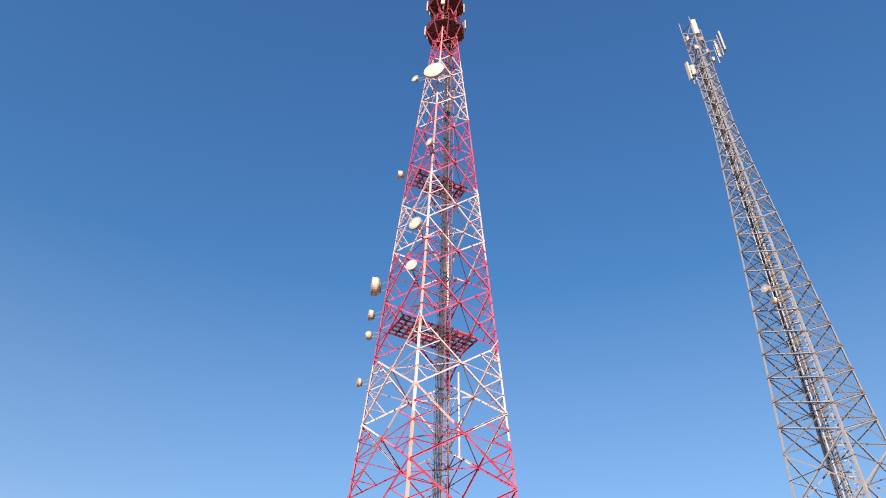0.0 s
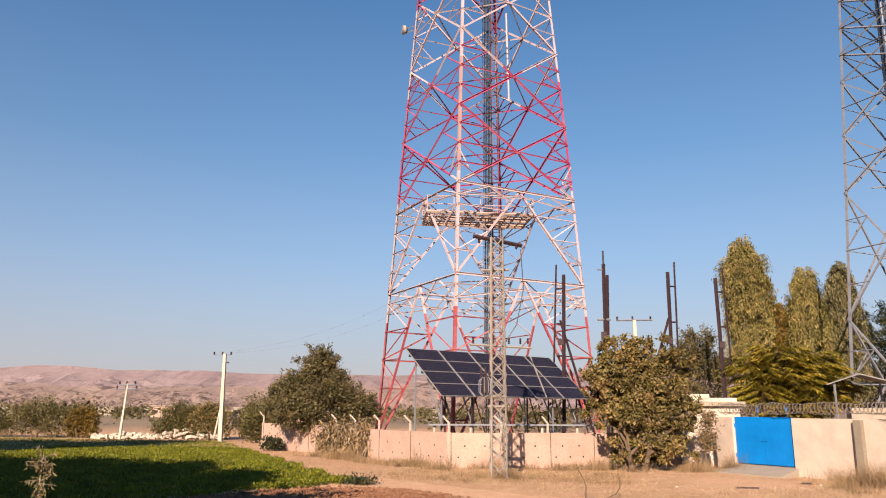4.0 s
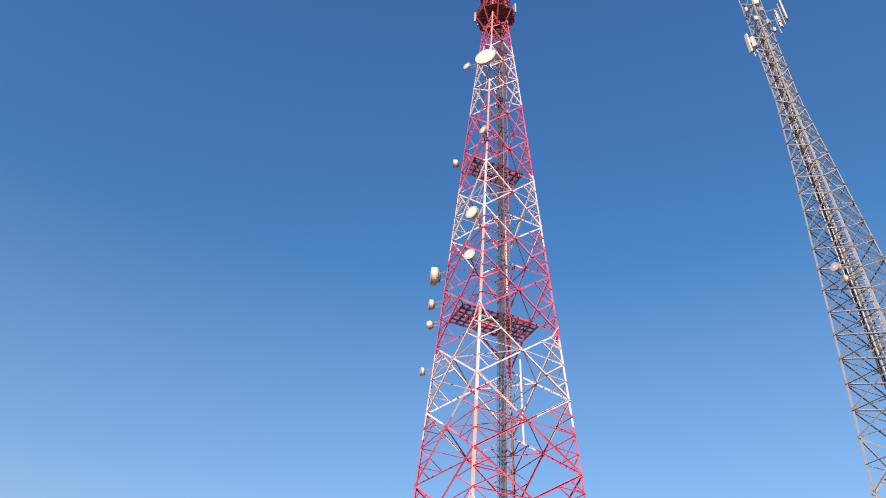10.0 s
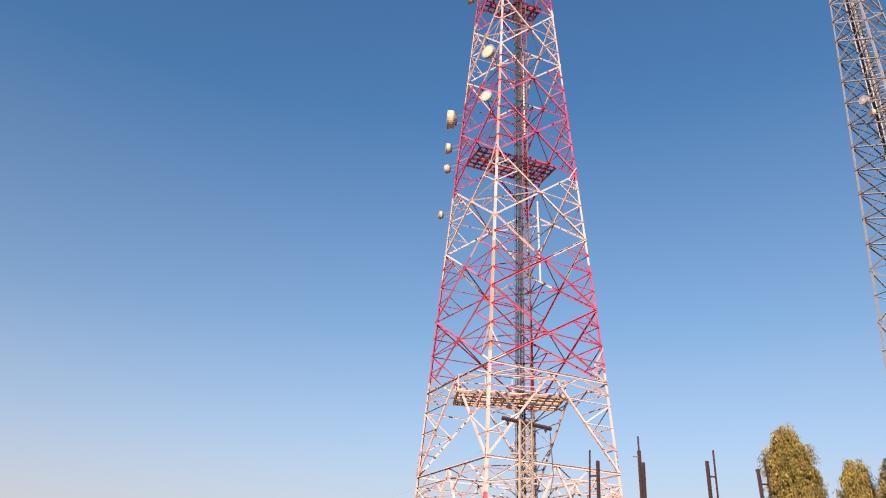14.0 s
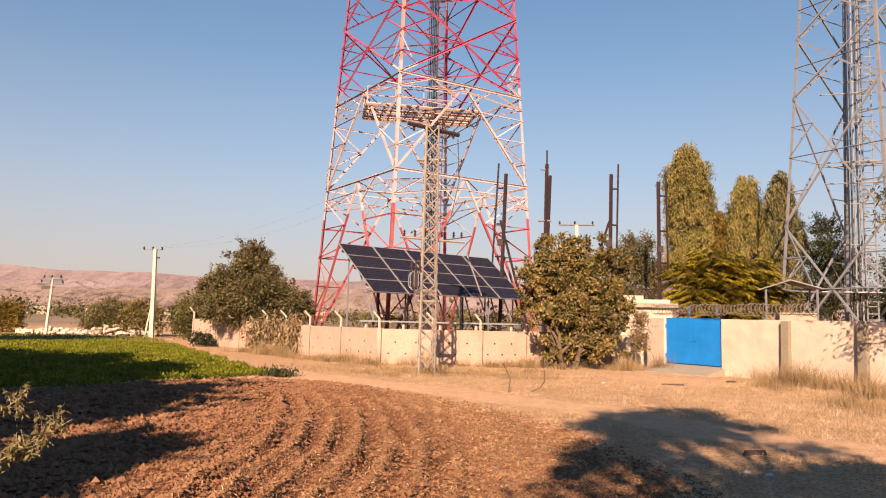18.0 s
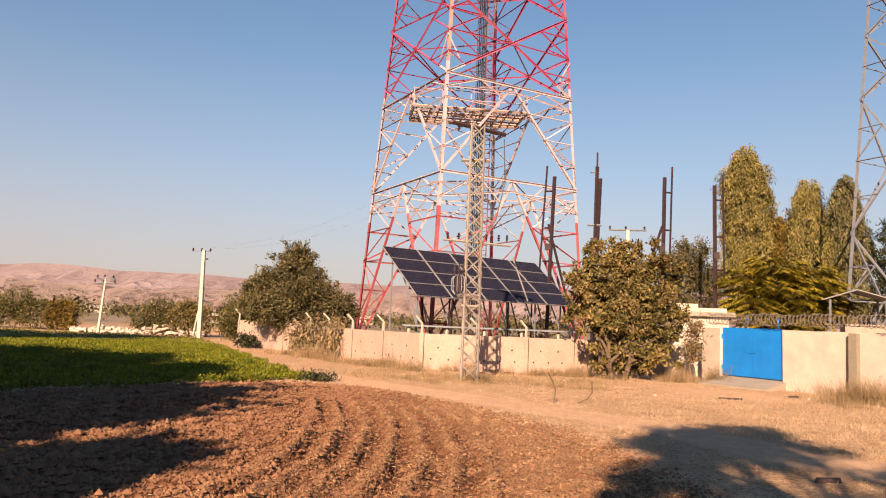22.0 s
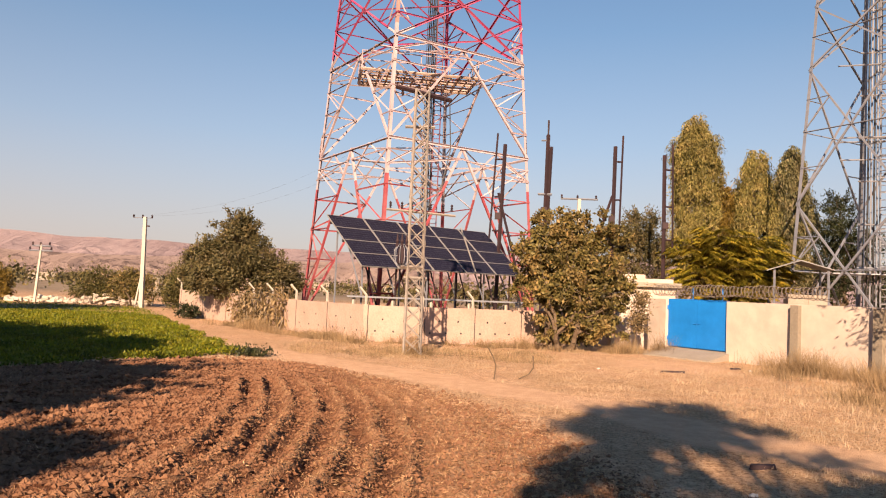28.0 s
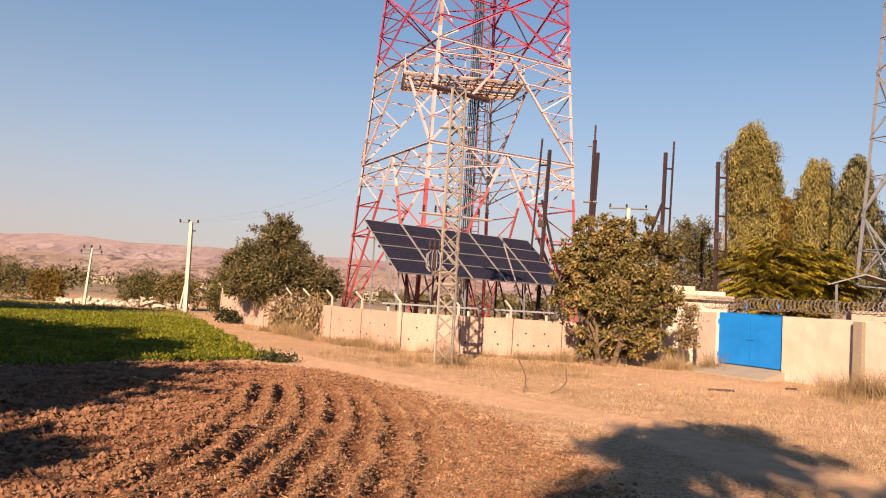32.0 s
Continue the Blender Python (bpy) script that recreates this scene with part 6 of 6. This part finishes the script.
def blades(name, x, y, h, w, mat, label, lean=0.35):
    n = len(x)
    b = np.stack([x, y, ground_z(x, y) - 0.02], 1)
    a = r.uniform(0, 6.28, n)
    s = np.stack([np.cos(a), np.sin(a), 0 * a], 1) * w * 0.5
    tip = b + np.stack([r.normal(size=n) * lean * h, r.normal(size=n) * lean * h, h * r.uniform(0.5, 1.2, n)], 1)
    q = np.stack([b - s, b + s, tip + s * 0.15, tip - s * 0.15], 1)
    return tagged(new(name, quads(name, q, mat)), label, "grass", kind="stuff")


def scatter(n, clumps, box, sig, keep=None):
    c = np.stack([r.uniform(box[0], box[1], clumps), r.uniform(box[2], box[3], clumps)], 1)
    p = c[r.integers(0, clumps, n)] + r.normal(size=(n, 2)) * sig
    if keep is not None:
        p = p[keep(p[:, 0], p[:, 1])]
    return p[:, 0], p[:, 1]


def along(n, a, b, sig, off=(0, 0)):
    u = r.uniform(0, 1, n)
    return a[0] + (b[0] - a[0]) * u + r.normal(size=n) * sig + off[0], a[1] + (b[1] - a[1]) * u + r.normal(size=n) * sig + off[1]


wall_x = lambda y: 10.0 + (31.6 - y) * 4.09 / 6.62
open_land = lambda x, y: (tilled(x, y) < 0.25) & ~inside(CROP, x, y) & (x < wall_x(y) - 0.3) & (x > -9) & (track(x, y) < r.uniform(0.15, 0.9, np.shape(x)))
x, y = scatter(60000, 1500, (-7, 14, 10, 33), 0.32, open_land)
blades("dry_grass", x, y, 0.07, 0.013, M["dry_grass"], "thin dry straw-coloured grass on the open ground")
x, y = scatter(5200, 22, (9.2, 13.4, 17, 29), 0.34, open_land)
x2, y2 = along(2200, (11.3, 28.4), (12.9, 25.4), 0.45, (-0.5, -0.3))
k = open_land(x2, y2)
x, y = np.concatenate([x, x2[k]]), np.concatenate([y, y2[k]])
hh = 0.2 + 0.8 * np.clip(grain(x, y, 1.5, 23), 0, 1) + 0.16 * r.uniform(0, 1, len(x))
blades("dry_grass_tall", x, y, hh, 0.012, M["brown_weed"], "tall dry reddish weeds beside the plastered wall", 0.45)
x, y = scatter(9000, 130, (5.5, 13.0, 14, 28), 0.45, open_land)
blades("dry_grass_pale", x, y, 0.13, 0.013, M["dry_grass"], "pale straw-coloured grass on the open ground", 0.5)
x, y = scatter(7000, 160, (-6, 3, 26.5, 31), 0.3, open_land)
blades("dry_grass_verge", x, y, 0.15, 0.014, M["brown_weed"], "dry grass on the verge before the wall")
xs, ys = [], []
for a, b, n in (((-8.6, 36.2), (-4.2, 31.7), 9000), ((-4.2, 31.8), (3.5, 33.5), 8000), ((-13, 40), (-8.5, 36.2), 4000), ((3.5, 32.4), (8, 33.6), 4500), ((10.4, 30.4), (13.6, 25.0), 2600), ((-2.6, 28.3), (-0.8, 28.3), 1500)):
    a_, b_ = along(n, a, b, 0.35)
    xs.append(a_)
    ys.append(b_)
x, y = np.concatenate(xs), np.concatenate(ys)
k = x < wall_x(y) - 0.25
k &= grain(x, y, 0.75, 24) + 0.5 * grain(x, y, 0.3, 25) > r.uniform(-0.25, 0.35, len(x))
hh = 0.22 + 0.62 * np.clip(grain(x[k], y[k], 0.9, 17), 0, 1) + 0.16 * r.uniform(0, 1, k.sum())
blades("wall_weeds", x[k], y[k], hh, 0.013, M["brown_weed"], "dry brown weeds along the foot of the wall", 0.4)

# clods and straw on the ploughed plot
g = Geo()
n = 125000
x, y = r.uniform(-11.5, 4.6, n), 7.6 + 17.0 * r.uniform(0, 1, n) ** 1.5
s = np.minimum(0.075, r.gamma(2.2, 0.0085, n) + 0.009) * (0.8 + 0.5 * smooth01((-1.5 - x) / 5))
ridge, strong = furrow(x, y)
k = tilled(x, y) * np.clip(1 + 0.5 * ridge * strong, 0.2, 1.4) > r.uniform(0.1, 0.95, n)
x, y, s = x[k], y[k], s[k]
z = ground_z(x, y) + s * 0.2
octa = np.array([(1, 0.1, 0), (-0.2, 0.8, 0.1), (-1, -0.1, 0), (0.1, -0.8, 0.1), (0.1, 0.1, 0.7), (0, 0, -0.6)])
vv = octa[None] * (s[:, None] * r.uniform(0.55, 1.35, (len(x), 6)))[:, :, None]
turn = r.uniform(0, 6.28, (len(x), 1))
vv = np.stack([vv[:, :, 0] * np.cos(turn) - vv[:, :, 1] * np.sin(turn), vv[:, :, 0] * np.sin(turn) + vv[:, :, 1] * np.cos(turn), vv[:, :, 2]], 2) + np.stack([x, y, z], 1)[:, None]
g.v = vv.reshape(-1, 3).tolist()
tri = np.array(((0, 1, 4), (1, 2, 4), (2, 3, 4), (3, 0, 4), (1, 0, 5), (2, 1, 5), (3, 2, 5), (0, 3, 5)))
g.f = (tri[None] + 6 * np.arange(len(x))[:, None, None]).reshape(-1, 3).tolist()
whole("clods", g, M["clod"], "loose clods of ploughed brown earth", "clods", kind="stuff")
n = 260000
x, y = r.uniform(-11.5, 7.0, n), 7.6 + 16 * r.uniform(0, 1, n) ** 1.4
edge = 0.7 * smooth01((5.2 - 0.25 * (y - 9) - x) / 3.5) * smooth01((20.5 + 0.3 * x - y) / 4) * (x > -4)
ridge, strong = furrow(x, y)
thick = np.clip(1 + 0.75 * ridge * strong, 0.1, 1.7) * (0.22 + 0.72 * smooth01((x + 4.5) / 4.0)) * (0.75 + 0.5 * grain(x, y, 0.35, 16))
k = np.maximum(tilled(x, y), edge) * thick > r.uniform(0.12, 1.0, n)
x, y = x[k], y[k]
p = np.stack([x, y, ground_z(x, y) + 0.012], 1)
sq = leaves(r, p, 0.066, 0.012, 0.0)
sq[:, :, 2] = p[:, None, 2] + (sq[:, :, 2] - p[:, None, 2]) * 0.75
tagged(new("straw", quads("straw", sq, M["soil_straw"])), "dry straw stubble lying on the ploughed soil", "straw", kind="stuff")


def stick(x, y, pts, label):
    root = thing("dead_stick", x, y, height(x, y), 0, label, "stick")
    part("stem", Geo().line([Vector(p) for p in pts], 0.018, 6), M["bark"], root)
    return root


stick(1.0, 22.0, [(0, 0, -0.1), (0.05, 0, 0.35), (-0.02, 0, 0.55), (-0.16, 0, 0.8)], "bare forked stick standing in dry grass")
stick(1.9, 22.2, [(-0.25, 0, 0.0), (0.0, 0, 0.12), (0.12, 0, 0.3), (0.1, 0, 0.6)], "bent bare twig standing in dry grass")


def foreground_weed(x, y, stems, seed, label):
    rr = np.random.default_rng(seed)
    z0 = height(x, y)
    root = thing("weed", x, y, z0, 0, label, "weed")
    g, pts, outs = Geo(), [], []
    for tip, m, r0 in stems:
        a, b = Vector((0, 0, -0.05)), Vector(tip)
        ps = [a.lerp(b, u / 7) + Vector((0, 0, 0.12 * math.sin(math.pi * u / 7))) + Vector(rr.normal(size=3)) * 0.012 for u in range(8)]
        for k in range(7):
            g.tube(ps[k], ps[k + 1], r0 * (1 - k / 9), r0 * (1 - (k + 1) / 9), 6)
        for _ in range(m):
            u = rr.uniform(0.5, 1)
            k = min(6, int(u * 7))
            c = ps[k].lerp(ps[k + 1], rr.uniform())
            tw = c + Vector(rr.normal(size=3)) * 0.05
            g.tube(c, tw, 0.0022, 0.0012, 4)
            for _ in range(18):
                pts.append(np.array(c.lerp(tw, rr.uniform(0.2, 1))) + rr.normal(size=3) * 0.012)
    part("stem", g, M["pale_bark"], root)
    ob = new("foliage", quads("foliage", leaves(rr, np.array(pts), 0.036, 0.011, 0.35), M["weed"]))
    ob.parent = root


foreground_weed(-3.75, 5.2, [((1.85, 0.0, 1.38), 60, 0.008), ((1.55, 0.05, 1.52), 36, 0.007), ((1.2, -0.05, 0.85), 18, 0.005)], 81, "dusty leafy branch leaning beside the field")
foreground_weed(-4.0, 5.0, [((0.05, 0.0, 2.05), 60, 0.011), ((-0.25, 0.1, 1.62), 30, 0.009), ((0.3, 0.1, 1.5), 24, 0.009)], 82, "tall thin dusty weed beside the field")

for k, (x, y) in enumerate(((3.92, 12.0), (4.15, 11.8), (9.4, 27.6), (4.25, 25.9))):
    ob = whole("litter_scrap", Geo().add([(-0.055, -0.03, 0.005), (0.05, -0.035, 0.01), (0.075, 0.03, 0.03), (-0.03, 0.04, 0.02), (0.0, 0.0, 0.045)], ((0, 1, 4), (1, 2, 4), (2, 3, 4), (3, 0, 4), (3, 2, 1, 0))), M["litter"], "crumpled pale scrap of litter on the ground", "litter", "litter scraps", at=(x, y, height(x, y)))

for x, y, w, d in ((4.55, 13.4, 0.2, 0.05), (9.1, 28.1, 0.2, 0.12), (6.5, 25.9, 0.4, 0.05)):
    whole("dark_scrap", Geo().add([(-w, -d, -0.02), (w * 0.9, -d * 0.8, -0.02), (w, d, -0.02), (-w * 0.8, d * 0.9, -0.02), (-w * 0.9, -d * 0.8, 0.05), (w * 0.8, -d * 0.7, 0.04), (w * 0.9, d * 0.8, 0.06), (-w * 0.7, d * 0.8, 0.05)], ((3, 2, 1, 0), (4, 5, 6, 7), (0, 1, 5, 4), (1, 2, 6, 5), (2, 3, 7, 6), (3, 0, 4, 7))), M["dark_steel"], "flat dark scrap lying on the bare ground", "scrap", "flat scraps", at=(x, y, height(x, y)))
tuft = thing("weed_tuft", -6.3, 25.2, height(-6.3, 25.2), 0, "low dark tuft of weeds at the corner of the crop", "weed")
rr = np.random.default_rng(84)
tp = rr.normal(size=(700, 3)) * np.array([0.26, 0.2, 0.09]) + np.array([0, 0, 0.08])
tp[:, 2] = np.abs(tp[:, 2])
ob = new("foliage", quads("foliage", leaves(rr, tp, 0.11, 0.045, -0.3), M["leaf_dark"]))
ob.parent = tuft

# tumbled pale wall beyond the field
rub = thing("ruined_wall", -31.5, 60.0, GROUND, 0, "low tumbled wall of pale stones beyond the field", "wall")
rr = np.random.default_rng(91)
stone = []
for k in range(4):
    vs = [Vector(v) * float(rr.uniform(0.8, 1.15)) for v in ((1, 0.6, -0.4), (1, -0.6, -0.4), (-1, -0.6, -0.4), (-1, 0.6, -0.4), (0.8, 0.5, 0.45), (0.8, -0.5, 0.5), (-0.85, -0.5, 0.4), (-0.8, 0.5, 0.5))]
    stone.append(mesh_of("stone", vs, [(3, 2, 1, 0), (4, 5, 6, 7), (0, 1, 5, 4), (1, 2, 6, 5), (2, 3, 7, 6), (3, 0, 4, 7)], M["rubble"]))
for k in range(280):
    x = rr.uniform(-6.5, 5.5)
    top = 0.85 * (0.6 + 0.4 * math.sin(x * 0.9) * math.sin(x * 0.37 + 1))
    m = Matrix.LocRotScale((x, rr.normal() * 0.3, rr.uniform(0.05, max(0.15, top))), Euler((rr.normal() * 0.2, rr.normal() * 0.2, rr.uniform(0, 6.28))), (rr.uniform(0.1, 0.34), rr.uniform(0.1, 0.34), rr.uniform(0.1, 0.3)))
    piece("stone", stone[k % 4], rub, m)
rub2 = thing("field_house", -52.0, 110.0, GROUND, 10, "low pale flat-roofed house far beyond the field", "house")
part("wall", Geo().box((0, 0, 0), (5, 4, 2.2)), M["cement"], rub2)
part("roof", Geo().box((-0.3, -0.3, 2.2), (5.3, 4.3, 2.4)), M["cement"], rub2)
for k in range(3):
    part("window", Geo().box((0.5 + k * 1.5, -0.03, 0.9), (1.3 + k * 1.5, 0.02, 1.6)), M["dark_steel"], rub2)

# scattered houses and tree clumps on the plain
rr = np.random.default_rng(95)
for k in range(16):
    x, y = rr.uniform(-210, -30), rr.uniform(150, 330)
    w, d, h = rr.uniform(5, 8), rr.uniform(4, 6), rr.uniform(2.6, 3.6)
    hs = thing("village_house", x, y, GROUND, rr.uniform(-40, 40), "small pale flat-roofed house on the plain", "house", "village houses")
    part("wall", Geo().box((0, 0, 0), (w, d, h)), M["cement"] if k % 3 else M["precast"], hs)
    part("roof", Geo().box((-0.3, -0.3, h), (w + 0.3, d + 0.3, h + 0.3)), M["cement"], hs)
    for j in range(2):
        part("window", Geo().box((1.2 + j * 2.6, -0.03, 1.2), (2.3 + j * 2.6, 0.02, 2.2)), M["dark_steel"], hs)
n = 26000
cc = np.stack([rr.uniform(-260, 60, 170), rr.uniform(95, 420, 170), rr.uniform(1.0, 2.4, 170)], 1)
who = rr.integers(0, 170, n)
pp = cc[who] + rr.normal(size=(n, 3)) * np.array([2.6, 1.6, 0.9])
pp[:, 2] = np.abs(pp[:, 2])
tagged(new("far_woods", quads("far_woods", leaves(rr, pp, 0.8, 0.5, 0.1), M["leaf_grey"])), "scattered grey-green trees on the plain", "trees", kind="stuff")
